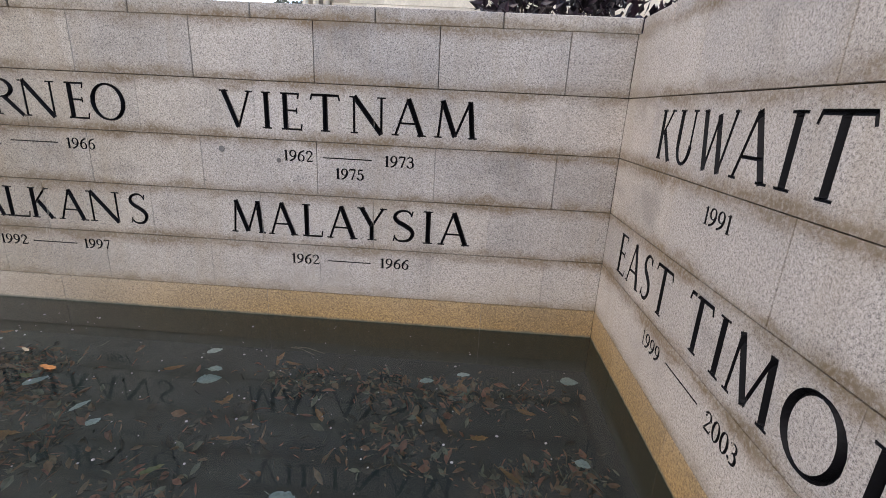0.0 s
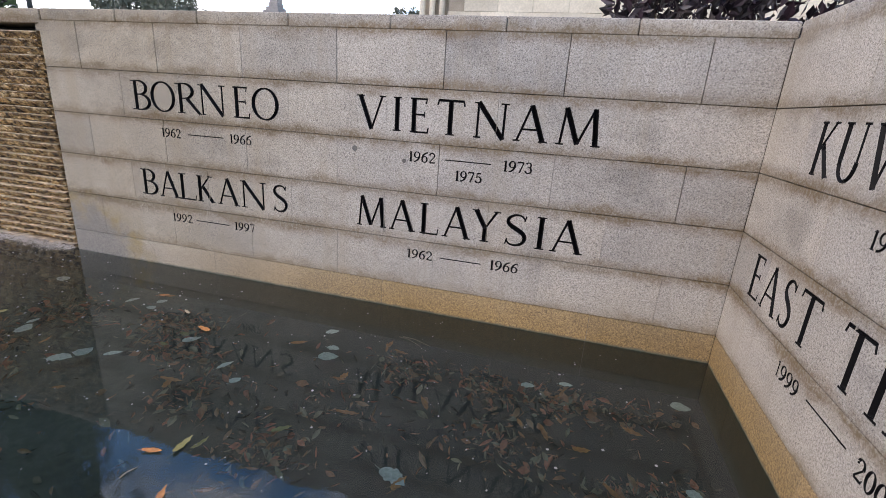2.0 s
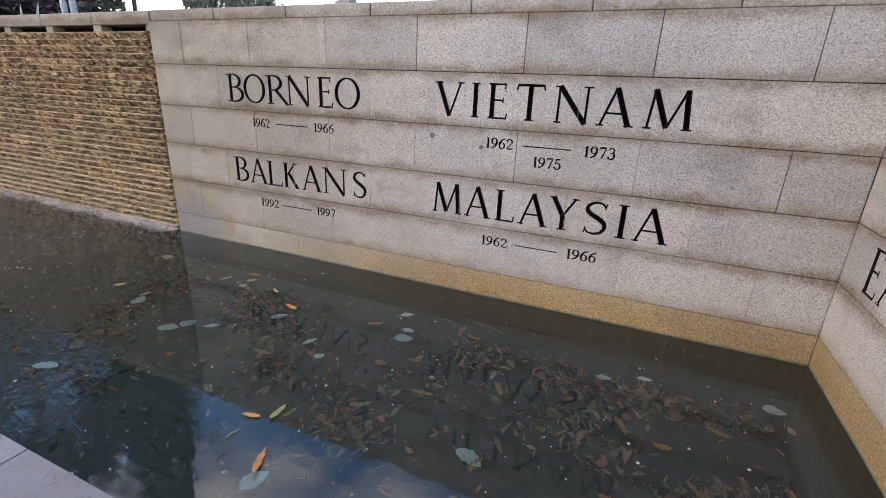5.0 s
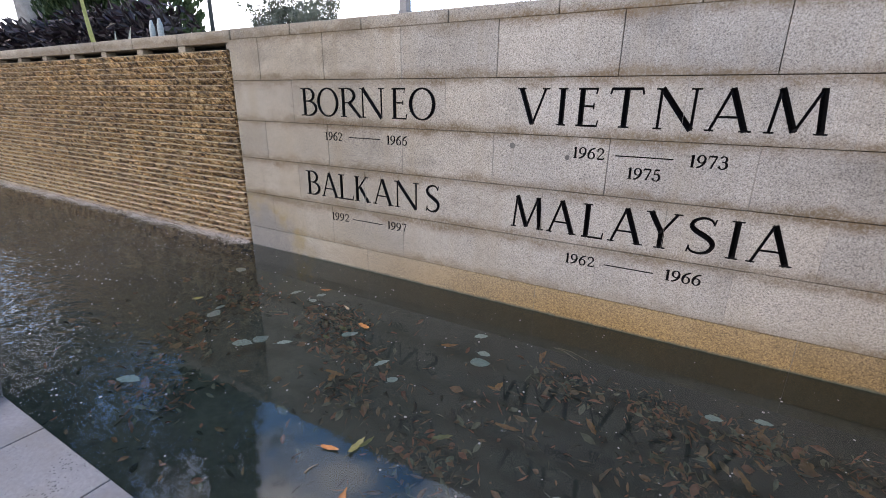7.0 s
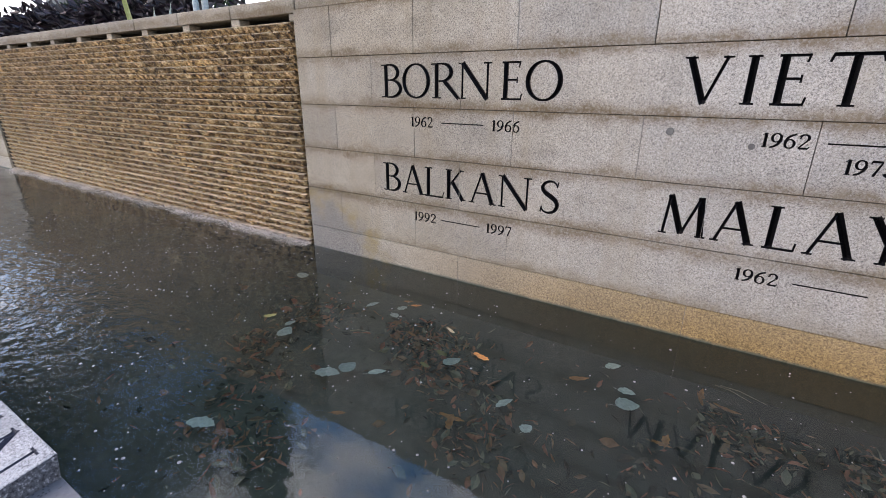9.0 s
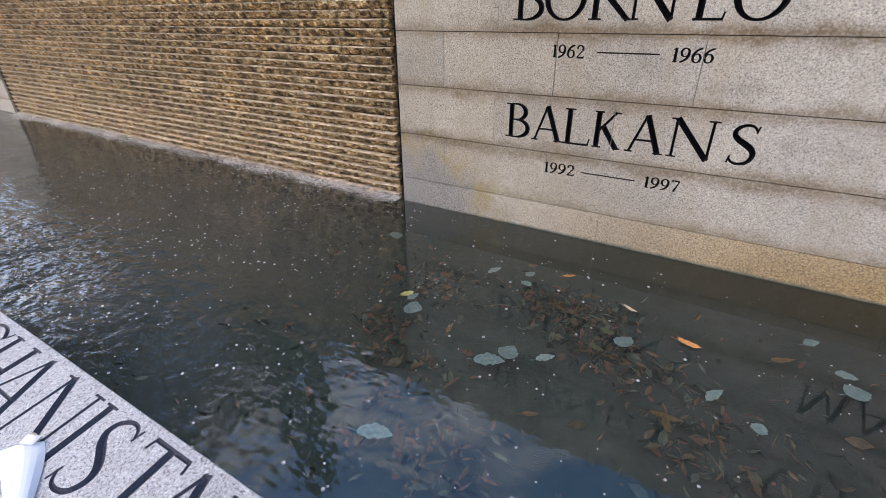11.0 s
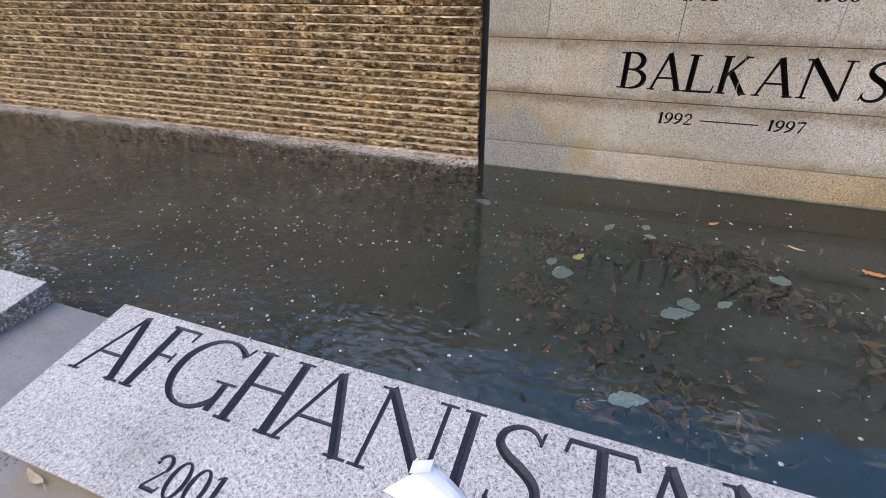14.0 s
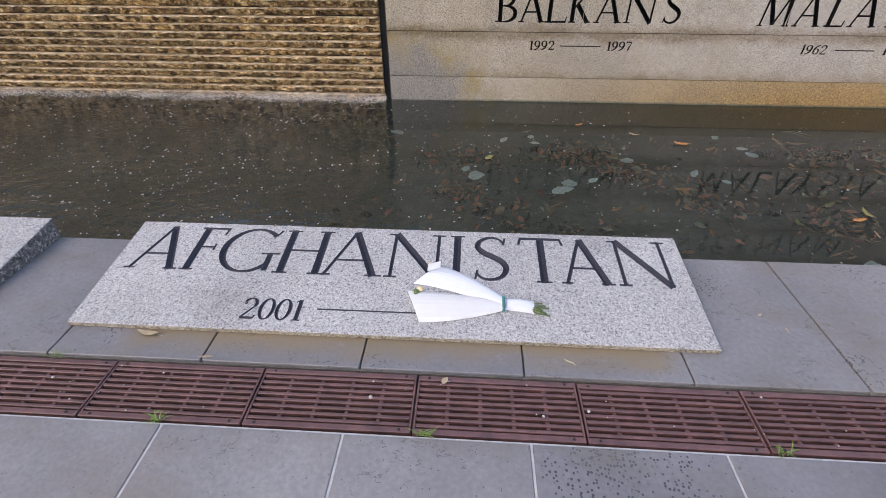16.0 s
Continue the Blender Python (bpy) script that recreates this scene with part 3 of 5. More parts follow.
def carve(bm, rect, strokes, slope, to_world):
    """Fills a rectangle of a stone's face, with the strokes sunk into it as V grooves. Material 0 is stone, 1 is paint."""
    from mathutils.geometry import delaunay_2d_cdt
    u0, v0, u1, v1 = rect
    vs = [Vector(c) for c in ((u0, v0), (u1, v0), (u1, v1), (u0, v1))]
    faces, edges = [[0, 1, 2, 3]], []
    for ps, hs, closed in strokes:
        m = len(ps)
        base = len(vs)
        for i in range(m):
            if closed:
                d = ps[(i + 1) % m] - ps[i - 1]
            else:
                d = ps[min(i + 1, m - 1)] - ps[max(i - 1, 0)]
            side = Vector((-d.y, d.x)).normalized() * hs[i]
            vs += [ps[i] + side, ps[i], ps[i] - side]
        for i in range(m if closed else m - 1):
            j = (i + 1) % m
            a, b = base + 3 * i, base + 3 * j
            q = [a, b, b + 2, a + 2]
            p4 = [vs[k] for k in q]
            area = sum(p4[k].x * p4[(k + 1) % 4].y - p4[(k + 1) % 4].x * p4[k].y for k in range(4))
            faces.append(q if area > 0 else q[::-1])
            edges.append((a + 1, b + 1))
    ov, oe, of, _, _, src = delaunay_2d_cdt(vs, edges, faces, 0, 1e-5)
    made = {}
    for tri, ids in zip(of, src):
        if 0 not in ids:
            continue
        cut = len(ids) > 1
        loop = []
        for k in tri:
            if k not in made:
                made[k] = bm.verts.new(to_world(ov[k].x, ov[k].y, groove_depth(ov[k], strokes) * slope))
            loop.append(made[k])
        try:
            f = bm.faces.new(loop)
        except ValueError:
            continue
        f.material_index = 1 if cut else 0


def touching(strokes, u0, v0, u1, v1):
    out = []
    for s in strokes:
        h = max(s[1])
        xs, ys = [p.x for p in s[0]], [p.y for p in s[0]]
        if min(xs) - h < u1 and max(xs) + h > u0 and min(ys) - h < v1 and max(ys) + h > v0:
            out.append(s)
    return out


def stone_mesh(wd, ht, dp, ch, strokes=(), u=0.0, v=0.0):
    """A dressed stone: chamfered front at y = 0 facing -y, back at dp. Strokes are given on the wall's plane, from (u, v)."""
    bm = bmesh.new()
    outer = [bm.verts.new((x, ch, z)) for x, z in ((0, 0), (wd, 0), (wd, ht), (0, ht))]
    inner = [bm.verts.new((x, 0, z)) for x, z in ((ch, ch), (wd - ch, ch), (wd - ch, ht - ch), (ch, ht - ch))]
    back = [bm.verts.new((x, dp, z)) for x, z in ((0, 0), (wd, 0), (wd, ht), (0, ht))]
    for i in range(4):
        j = (i + 1) % 4
        bm.faces.new((outer[i], outer[j], inner[j], inner[i]))
        bm.faces.new((back[i], back[j], outer[j], outer[i]))
    if strokes:
        local = [([p - Vector((u, v)) for p in ps], hs, c) for ps, hs, c in strokes]
        carve(bm, (ch, ch, wd - ch, ht - ch), local, 1.15, lambda a, b, d: (a, d, b))
    else:
        bm.faces.new(inner)
    bmesh.ops.recalc_face_normals(bm, faces=bm.faces)
    return link_mesh("stone", bm, [GRANITE, INK])


# ---------------------------------------------------------------- plan, in metres; the paving is z = 0
WALL_Y, WALL_X = 3.415, 0.185          # faces of the lettered wall and of the return wall
WATER_Z, FLOOR_Z = -0.219, -0.52
EDGE_Y = 0.765                         # pool side of the paving
CASCADE_X0, CASCADE_X1 = -13.62, -5.655
BEDS = [-0.56, 0.0, 0.379, 0.754, 1.132, 1.515, 1.897]
COPE_Z0, COPE_Z1, COPE_BACK = 1.900, 1.996, 0.028

# ground: one sheet in front, one raised terrace behind the wall, both out to the horizon
bm = bmesh.new()
for x0, y0, x1, y1, z in ((-600, -600, 600, EDGE_Y - 0.3, -0.06), (-600, WALL_Y + 0.40, 600, 900, 1.45), (-600, EDGE_Y - 0.3, -24, WALL_Y + 0.40, -0.06), (WALL_X + 0.40, -3.0, 600, WALL_Y + 0.40, 1.45)):
    bm.faces.new([bm.verts.new(c) for c in ((x0, y0, z), (x1, y0, z), (x1, y1, z), (x0, y1, z))])
GROUND = simple("ground_far", (0.07, 0.075, 0.05), (0.12, 0.12, 0.09), 0.6, 0.95)
thing("ground", bm, GROUND, "bare ground round the forecourt", "ground", kind="structure")

# pool basin
bm = bmesh.new()
box(bm, -24, EDGE_Y - 0.12, FLOOR_Z - 0.15, WALL_X + 0.3, WALL_Y + 0.3, FLOOR_Z)
box(bm, -24, EDGE_Y - 0.3, FLOOR_Z, WALL_X + 0.3, EDGE_Y - 0.012, -0.07)
thing("pool_floor", bm, POOL_FLOOR, "dark floor of the shallow pool, darker towards the corner", "pool", kind="structure")
bm = bmesh.new()
nx, ny = 120, 20
xs = np.linspace(-24, WALL_X + 0.2, nx)
ys = np.linspace(EDGE_Y - 0.1, WALL_Y + 0.05, ny)
grid = [[bm.verts.new((x, y, WATER_Z)) for x in xs] for y in ys]
for j in range(ny - 1):
    for i in range(nx - 1):
        bm.faces.new((grid[j][i], grid[j][i + 1], grid[j + 1][i + 1], grid[j + 1][i]))
thing("water", bm, WATER, "dark still pool water, rippled below the cascade", "water", kind="structure")

# the wall's core behind its facing stones
bm = bmesh.new()
box(bm, CASCADE_X1 + 0.01, WALL_Y + 0.026, FLOOR_Z, WALL_X + 0.4, WALL_Y + 0.42, COPE_Z0 - 0.006)
wall_north = thing("wall_north", bm, WALL_JOINT, "grey granite memorial wall carved with black campaign names", "wall", kind="structure")
bm = box_bm(WALL_X + 0.026, -3.0, FLOOR_Z, WALL_X + 0.42, WALL_Y + 0.011, COPE_Z0 - 0.006)
wall_east = thing("wall_east", bm, WALL_JOINT, "grey granite return wall carved with black campaign names", "wall", kind="structure")
bm = box_bm(-24, WALL_Y + 0.026, FLOOR_Z, CASCADE_X0 - 0.01, WALL_Y + 0.42, COPE_Z0 - 0.006)
wall_west = thing("wall_west", bm, WALL_JOINT, "plain granite wall beyond the cascade", "wall", kind="structure")

# ---------------------------------------------------------------- lettering on the two walls
NORTH = (
    word("BORNEO", [(-4.690, -4.495), (-4.484, -4.232), (-4.222, -3.965), (-3.990, -3.726), (-3.656, -3.502), (-3.476, -3.230)], 1.203, 1.445)
    + word("VIETNAM", [(-2.552, -2.318), (-2.262, -2.194), (-2.132, -1.984), (-1.921, -1.721), (-1.654, -1.405), (-1.364, -1.130), (-1.074, -0.780)], 1.203, 1.446)
    + word("BALKANS", [(-4.704, -4.528), (-4.506, -4.290), (-4.292, -4.107), (-4.095, -3.905), (-3.880, -3.656), (-3.641, -3.384), (-3.328, -3.171)], 0.457, 0.689)
    + word("MALAYSIA", [(-2.548, -2.290), (-2.268, -2.050), (-2.015, -1.862), (-1.831, -1.606), (-1.604, -1.388), (-1.359, -1.173), (-1.124, -1.051), (-1.014, -0.784)], 0.445, 0.687)
    + run("1962", -4.412, -4.207, 0.992, 1.066) + rule(-4.132, -3.777, 1.028) + run("1966", -3.713, -3.502, 0.992, 1.066)
    + run("1962", -2.125, -1.915, 0.992, 1.066) + rule(-1.845, -1.498, 1.025) + run("1973", -1.410, -1.205, 0.986, 1.062)
    + run("1975", -1.758, -1.557, 0.882, 0.956)
    + run("1992", -4.392, -4.176, 0.238, 0.312) + rule(-4.127, -3.781, 0.272) + run("1997", -3.726, -3.517, 0.240, 0.313)
    + run("1962", -2.105, -1.894, 0.232, 0.304) + rule(-1.828, -1.507, 0.264) + run("1966", -1.436, -1.222, 0.234, 0.310)
)
EAST = (
    word("KUWAIT", [(0.602, 0.785), (0.812, 1.005), (1.050, 1.330), (1.335, 1.572), (1.612, 1.695), (1.735, 1.940)], 1.196, 1.448)
    + run("1991", 1.228, 1.436, 0.986, 1.062)
    + word("EAST", [(0.301, 0.445), (0.478, 0.690), (0.720, 0.850), (0.895, 1.085)], 0.442, 0.696)
    + word("TIMOR", [(1.270, 1.465), (1.510, 1.588), (1.616, 1.892), (1.928, 2.165), (2.215, 2.425)], 0.440, 0.695)
    + run("1999", 0.872, 1.100, 0.222, 0.304) + rule(1.176, 1.500, 0.274) + run("2003", 1.570, 1.800, 0.220, 0.304)
)
GAP = 0.0024


def face_wall(parent, strokes, rows, place, mat_low):
    """Lays the facing stones of a wall: rows of (bottom, top, joints along the wall)."""
    shared = {}
    mortar = bmesh.new()
    for k, (z0, z1, joints) in enumerate(rows):
        # most upright joints are pointed nearly flush with pale mortar; some in the upper courses have lost theirs
        for j, a in enumerate(joints[1:-1], 1):
            if not (k == 3 and j in (2, 5, 7) or k == 5 and j != 3):
                for i in range(16):
                    s0 = z0 + 0.004 + (z1 - z0 - 0.008) * i / 16
                    s1 = s0 + (z1 - z0 - 0.008) / 16
                    if not touching(strokes, a - 0.003, s0, a + 0.003, s1):
                        box(mortar, a - 0.0014, 0.0022, s0, a + 0.0014, 0.024, s1)
        for a, b in zip(joints[:-1], joints[1:]):
            hit = touching(strokes, a, z0, b, z1)
            gap = (0.0012, 0.0009, 0.0010, 0.0022, 0.0010, 0.0024)[k]
            wd, ht = b - a - 2 * gap, z1 - z0 - 2 * GAP
            key = (round(wd, 3), round(ht, 3), k == 0)
            if hit:
                me = stone_mesh(wd, ht, 0.10, 0.0007, hit, a + gap, z0 + GAP)
            elif key in shared:
                me = shared[key]
            else:
                me = shared[key] = stone_mesh(wd, ht, 0.10, 0.0022)
                if k == 0:
                    me.materials[0] = mat_low
            piece("granite_block", me, parent, place(a + gap, z0 + GAP))
    ob = part("mortar_joint", mortar, POINTING, parent)
    ob.matrix_basis = place(0.0, 0.0)
    tagged(ob, "pale mortar pointing in the upright joints", kind="stuff")


A_X = [CASCADE_X1 + 0.02] + [-0.658 - 0.8275 * k for k in range(5, -1, -1)] + [WALL_X]
B_X = [CASCADE_X1 + 0.02] + [-0.227 - 0.8310 * k for k in range(6, -1, -1)] + [WALL_X]
rows = [(BEDS[i], BEDS[i + 1], A_X[::2] + [WALL_X] if i == 0 else A_X if i in (2, 4) else B_X) for i in range(6)]
face_wall(wall_north, NORTH, rows, lambda u, z: pose(u, WALL_Y, z), PLINTH)
A_U = [0.0, 0.49, 1.319, 2.17, 3.0, 3.83, 4.66, 5.49, 6.32]
B_U = [0.0, 0.895, 1.76, 2.59, 3.42, 4.25, 5.08, 5.91, 6.40]
rows = [(BEDS[i], BEDS[i + 1], A_U if i in (0, 2, 4) else B_U) for i in range(6)]
face_wall(wall_east, EAST, rows, lambda u, z: pose(WALL_X, WALL_Y - u, z, 0, 0, -90), PLINTH)
C_X = [CASCADE_X0 - 0.02 - 0.83 * k for k in range(9, -1, -1)]
D_X = [C_X[0]] + [x + 0.415 for x in C_X[:-1]] + [C_X[-1]]
rows = [(BEDS[i], BEDS[i + 1], C_X if i in (0, 2, 4) else D_X) for i in range(6)]
face_wall(wall_west, (), rows, lambda u, z: pose(u, WALL_Y, z), PLINTH)


def coping(name, parent, spans, z0, z1, y0, y1, place):
    shared = {}
    for a, b in zip(spans[:-1], spans[1:]):
        key = round(b - a, 3)
        if key not in shared:
            bm = box_bm(GAP, 0, 0, b - a - GAP, y1 - y0, z1 - z0, bevel=0.006)
            shared[key] = link_mesh(name, bm, GRANITE)
        piece(name, shared[key], parent, place(a, y0, z0))


coping("coping_stone", wall_north, A_X[:-1] + [WALL_X + COPE_BACK], COPE_Z0, COPE_Z1, WALL_Y + COPE_BACK, WALL_Y + 0.45, lambda u, y, z: pose(u, y, z))
coping("coping_stone", wall_east, [COPE_BACK + 0.002] + A_U[1:], COPE_Z0, COPE_Z1, COPE_BACK, 0.45, lambda u, y, z: pose(WALL_X + y, WALL_Y + COPE_BACK * 2 - u, z, 0, 0, -90))
coping("coping_stone", wall_west, C_X, COPE_Z0, COPE_Z1, WALL_Y + COPE_BACK, WALL_Y + 0.45, lambda u, y, z: pose(u, y, z))

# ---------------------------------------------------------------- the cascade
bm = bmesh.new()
# near-black core paints the shade seen in gaps between the split stones
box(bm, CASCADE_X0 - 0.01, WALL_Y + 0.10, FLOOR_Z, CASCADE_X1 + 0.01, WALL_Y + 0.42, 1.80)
cascade = thing("cascade_wall", bm, SHADE_BOLT_BLACK, "wet cascade wall of rough split ochre stone courses", "wall", kind="structure")


def split_stone(seed, wd, ht, n=110, m=7):
    """One long split-faced stone: flat sawn ledge on top, broken face that hangs back below it."""
    rng = np.random.default_rng(seed)
    bm = bmesh.new()
    rows_v = []
    off = rng.uniform(0, 90)
    for j in range(m + 1):
        t = j / m
        row = []
        for i in range(n + 1):
            x = wd * i / n
            p = Vector((x * 19 + off, t * 2.2, seed * 3.7))
            r = noise.noise(p) * 0.6 + noise.noise(p * 2.9) * 0.5 + noise.noise(p * 6.3) * 0.35
            back = min(0.085, 0.062 - 0.058 * t ** 0.8 + r * 0.066 * (1 - 0.85 * t))
            row.append(bm.verts.new((x + (rng.uniform(-.3, .3) * wd / n if 0 < i < n else 0), back, ht * (0.02 + 0.96 * t))))
        rows_v.append(row)
    top = [bm.verts.new((wd * i / n, 0.075, ht * 0.985)) for i in range(n + 1)]
    bot = [bm.verts.new((wd * i / n, 0.075, 0.0)) for i in range(n + 1)]
    rows_v = [bot] + rows_v + [top]
    for r0, r1 in zip(rows_v[:-1], rows_v[1:]):
        for i in range(n):
            bm.faces.new((r0[i], r0[i + 1], r1[i + 1], r1[i]))
    for i in (0, n):
        bm.faces.new([r[i] for r in rows_v] if i == 0 else [r[i] for r in rows_v][::-1])
    # top faces and upper rim take the pale colour as painted light
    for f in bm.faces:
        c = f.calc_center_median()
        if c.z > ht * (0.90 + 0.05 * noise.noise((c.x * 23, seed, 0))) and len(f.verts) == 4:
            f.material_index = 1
    return link_mesh("split_stone", bm, [ROCK, LEDGE_LIT])


ROW_H, STONE_L = 0.0665, 1.1295
N_ROWS = 31
Z_ROW0 = 1.812 - ROW_H * N_ROWS
stones = [split_stone(s, STONE_L - 0.004, ROW_H - 0.0015) for s in range(10)]
halves = [split_stone(s + 20, STONE_L / 2 - 0.004, ROW_H - 0.0015, 55) for s in range(5)]
rnd = random.Random(4)
X_END = CASCADE_X1 - 0.035
for r in range(N_ROWS):
    z = Z_ROW0 + r * ROW_H
    lean = rnd.uniform(-0.004, 0.004)
    x = CASCADE_X0 + 0.01
    k = 0
    while x < X_END - 0.1:
        half = r % 2 == 1 and (k == 0 or x + STONE_L > X_END + 0.01)
        me = rnd.choice(halves if half else stones)
        piece("split_stone", me, cascade, pose(x, WALL_Y + 0.012 + lean + rnd.uniform(-0.004, 0.004), z, rnd.uniform(-2, 2)))
        x += STONE_L / 2 if half else STONE_L
        k += 1

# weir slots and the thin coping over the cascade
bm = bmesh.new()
# this back is coloured near-black for the shade inside the slots
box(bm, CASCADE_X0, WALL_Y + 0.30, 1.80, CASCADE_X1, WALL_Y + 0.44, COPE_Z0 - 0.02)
weir = thing("weir_back", bm, SHADE_BOLT_BLACK, "back of the weir slots, shade painted near-black", "wall", kind="structure")
spacer = None
for k in range(11):
    xs0 = -5.735 - 0.826 * k - (0.826 - 0.64)
    me = link_mesh("weir_spacer", box_bm(0.02, 0, 0, 0.145, 0.12, 0.06, bevel=0.004), GRANITE) if spacer is None else spacer
    spacer = me
    if xs0 - 0.64 > CASCADE_X0:
        piece("weir_spacer", me, cascade, pose(xs0 - 0.64 + 0.0, WALL_Y + 0.035, 1.813))
piece("weir_spacer", spacer, cascade, pose(-5.735, WALL_Y + 0.035, 1.813) @ Matrix.Diagonal((0.45, 1, 1, 1)))
coping("coping_stone", cascade, [CASCADE_X0 - 0.02 + (CASCADE_X1 + 0.04 - CASCADE_X0) / 9 * k for k in range(10)], 1.874, COPE_Z1 - 0.003, WALL_Y + COPE_BACK - 0.006, WALL_Y + 0.45, lambda u, y, z: pose(u, y, z))

# ---------------------------------------------------------------- paving beside the pool
PITCH = 0.547
bm = box_bm(-24, -6.0, -0.12, WALL_X + 0.3, -0.136, -0.006)
box(bm, -24, 0.096, -0.12, WALL_X + 0.3, EDGE_Y - 0.014, -0.016, mat=1)
pavement = thing("pavement", bm, [SAND_JOINT, GROUT], "blue-grey basalt paving with pale joints beside the pool", "pavement", kind="structure")


def flag(wd, dp, ht, bev):
    return link_mesh("paving_stone", box_bm(0, 0, -ht, wd, dp, 0, bevel=bev), PAVING)


edge_flag = flag(PITCH - 0.006, EDGE_Y - 0.098, 0.30, 0.0022)
back_flag = flag(PITCH - 0.007, 0.893, 0.06, 0.003)
for k in range(-14, 12):
    x = -4.681 + PITCH * k
    if x + PITCH > WALL_X + 0.25:
        break
    piece("paving_stone", edge_flag, pavement, pose(x + 0.003, 0.098, 0))
    for r in range(5):
        piece("paving_stone", back_flag, pavement, pose(x + 0.003, -0.138 - 0.9 * (r + 1) + 0.004, -0.002))

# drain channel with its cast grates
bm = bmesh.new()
# channel bed coloured near-black for the shade under the grates
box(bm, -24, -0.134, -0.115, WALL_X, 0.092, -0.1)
thing("drain_channel", bm, SHADE_BOLT_BLACK, "drain channel under the grates, shade painted near-black", "drain", kind="structure")


def drain_grate():
    ln, w0, w1 = 0.507, -0.126, 0.082
    root = empty("drain_grate", pose(0, 0, 0), "red-brown cast iron slotted drain grate set in paving", "drain grate", "grates along the pool")
    bm = bmesh.new()
    for y0, y1 in ((w0, w0 + 0.018), (w1 - 0.018, w1)):
        box(bm, 0, y0, -0.03, ln, y1, -0.006, bevel=0.002)
    for x0 in (0.0, ln - 0.006):
        box(bm, x0, w0 + 0.019, -0.03, x0 + 0.006, w1 - 0.019, -0.0065, bevel=0.001)
    frame_part = part("frame", bm, GRATE, root)
    bm = bmesh.new()
    bmesh.ops.create_cone(bm, cap_ends=True, segments=8, radius1=0.0048, radius2=0.004, depth=0.003)
    bolt = link_mesh("bolt", bm, SHADE_BOLT_BLACK)
    for bx in (0.035, ln - 0.035):
        for by in (w0 + 0.009, w1 - 0.009):
            piece("bolt", bolt, frame_part, pose(bx, by, -0.0055))
    n = 8
    step = (w1 - w0 - 0.036) / n
    bar = link_mesh("bar", box_bm(0.006, 0, -0.026, ln - 0.006, step * 0.50, -0.007, bevel=0.002), GRATE)
    for i in range(n):
        piece("bar", bar, root, pose(0, w0 + 0.018 + step * (i + 0.25), 0))
    rib = link_mesh("rib", box_bm(0, w0 + 0.022, -0.03, 0.013, w1 - 0.022, -0.0135, bevel=0.002), GRATE)
    for i in range(1, 5):
        piece("rib", rib, root, pose(ln * i / 5 - 0.0085, 0, 0))
    return root


first = drain_grate()
first.matrix_basis = pose(-5.030 + 0.003, 0, 0)
for k in range(-9, 10):
    if k:
        copy_thing(first, pose(-5.030 + 0.513 * k + 0.003, 0, rnd.uniform(-0.002, 0.001), 0, 0, rnd.uniform(-.2, .2)))

# ---------------------------------------------------------------- sloping memorial slabs on the pool's edge
S_Y0, S_Z0, S_Y1, S_Z1 = 0.222, 0.024, 0.772, 0.102
S_LEN = math.hypot(S_Y1 - S_Y0, S_Z1 - S_Z0)


def slab(x0, x1, strokes, label):
    """A wedge of granite: sloped polished face, rough sides; strokes are given from x0 and from the front edge."""
    bm = bmesh.new()
    ca, sa = (S_Y1 - S_Y0) / S_LEN, (S_Z1 - S_Z0) / S_LEN

    def at(u, v, d):
        return (u, S_Y0 + v * ca + d * sa, S_Z0 + v * sa - d * ca)

    c = 0.003
    carve(bm, (x0 + c, c, x1 - c, S_LEN - c), strokes, 0.75, at)
    inner = [bm.verts.new(at(u, v, 0)) for u, v in ((x0 + c, c), (x1 - c, c), (x1 - c, S_LEN - c), (x0 + c, S_LEN - c))]
    outer = [bm.verts.new(at(u, v, c)) for u, v in ((x0, 0), (x1, 0), (x1, S_LEN), (x0, S_LEN))]
    foot = [bm.verts.new(q) for q in ((x0, S_Y0 + 0.003, 0.002), (x1, S_Y0 + 0.003, 0.002), (x1, S_Y1 - 0.010, 0.002), (x0, S_Y1 - 0.010, 0.002))]
    for i in range(4):
        j = (i + 1) % 4
        bm.faces.new((outer[i], outer[j], inner[j], inner[i]))
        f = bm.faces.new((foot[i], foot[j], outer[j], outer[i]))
        # front gets the browner tone, the other upright faces the darker one
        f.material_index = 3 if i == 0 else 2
    bmesh.ops.recalc_face_normals(bm, faces=bm.faces)
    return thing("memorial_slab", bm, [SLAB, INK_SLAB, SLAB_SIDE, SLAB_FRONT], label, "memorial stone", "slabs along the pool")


SLAB_TEXT = word("AFGHANISTAN", [(-6.276, -6.058), (-6.050, -5.920), (-5.920, -5.655), (-5.668, -5.450), (-5.480, -5.222), (-5.217, -4.972), (-4.956, -4.888), (-4.864, -4.700), (-4.667, -4.485), (-4.510, -4.306), (-4.296, -4.058)], 0.273, 0.525) + run("2001", -5.713, -5.480, 0.047, 0.143, 0.06) + rule(-5.430, -4.98, 0.103, 0.004)
SLAB_TEXT = [(ps, [h * 0.84 for h in hs], closed) for ps, hs, closed in SLAB_TEXT]
slab(-6.332, -4.006, SLAB_TEXT, "speckled grey granite slab carved AFGHANISTAN 2001 on basalt paving")
slab(-9.10, -6.775, [], "speckled grey granite slab with rough sides on basalt paving")


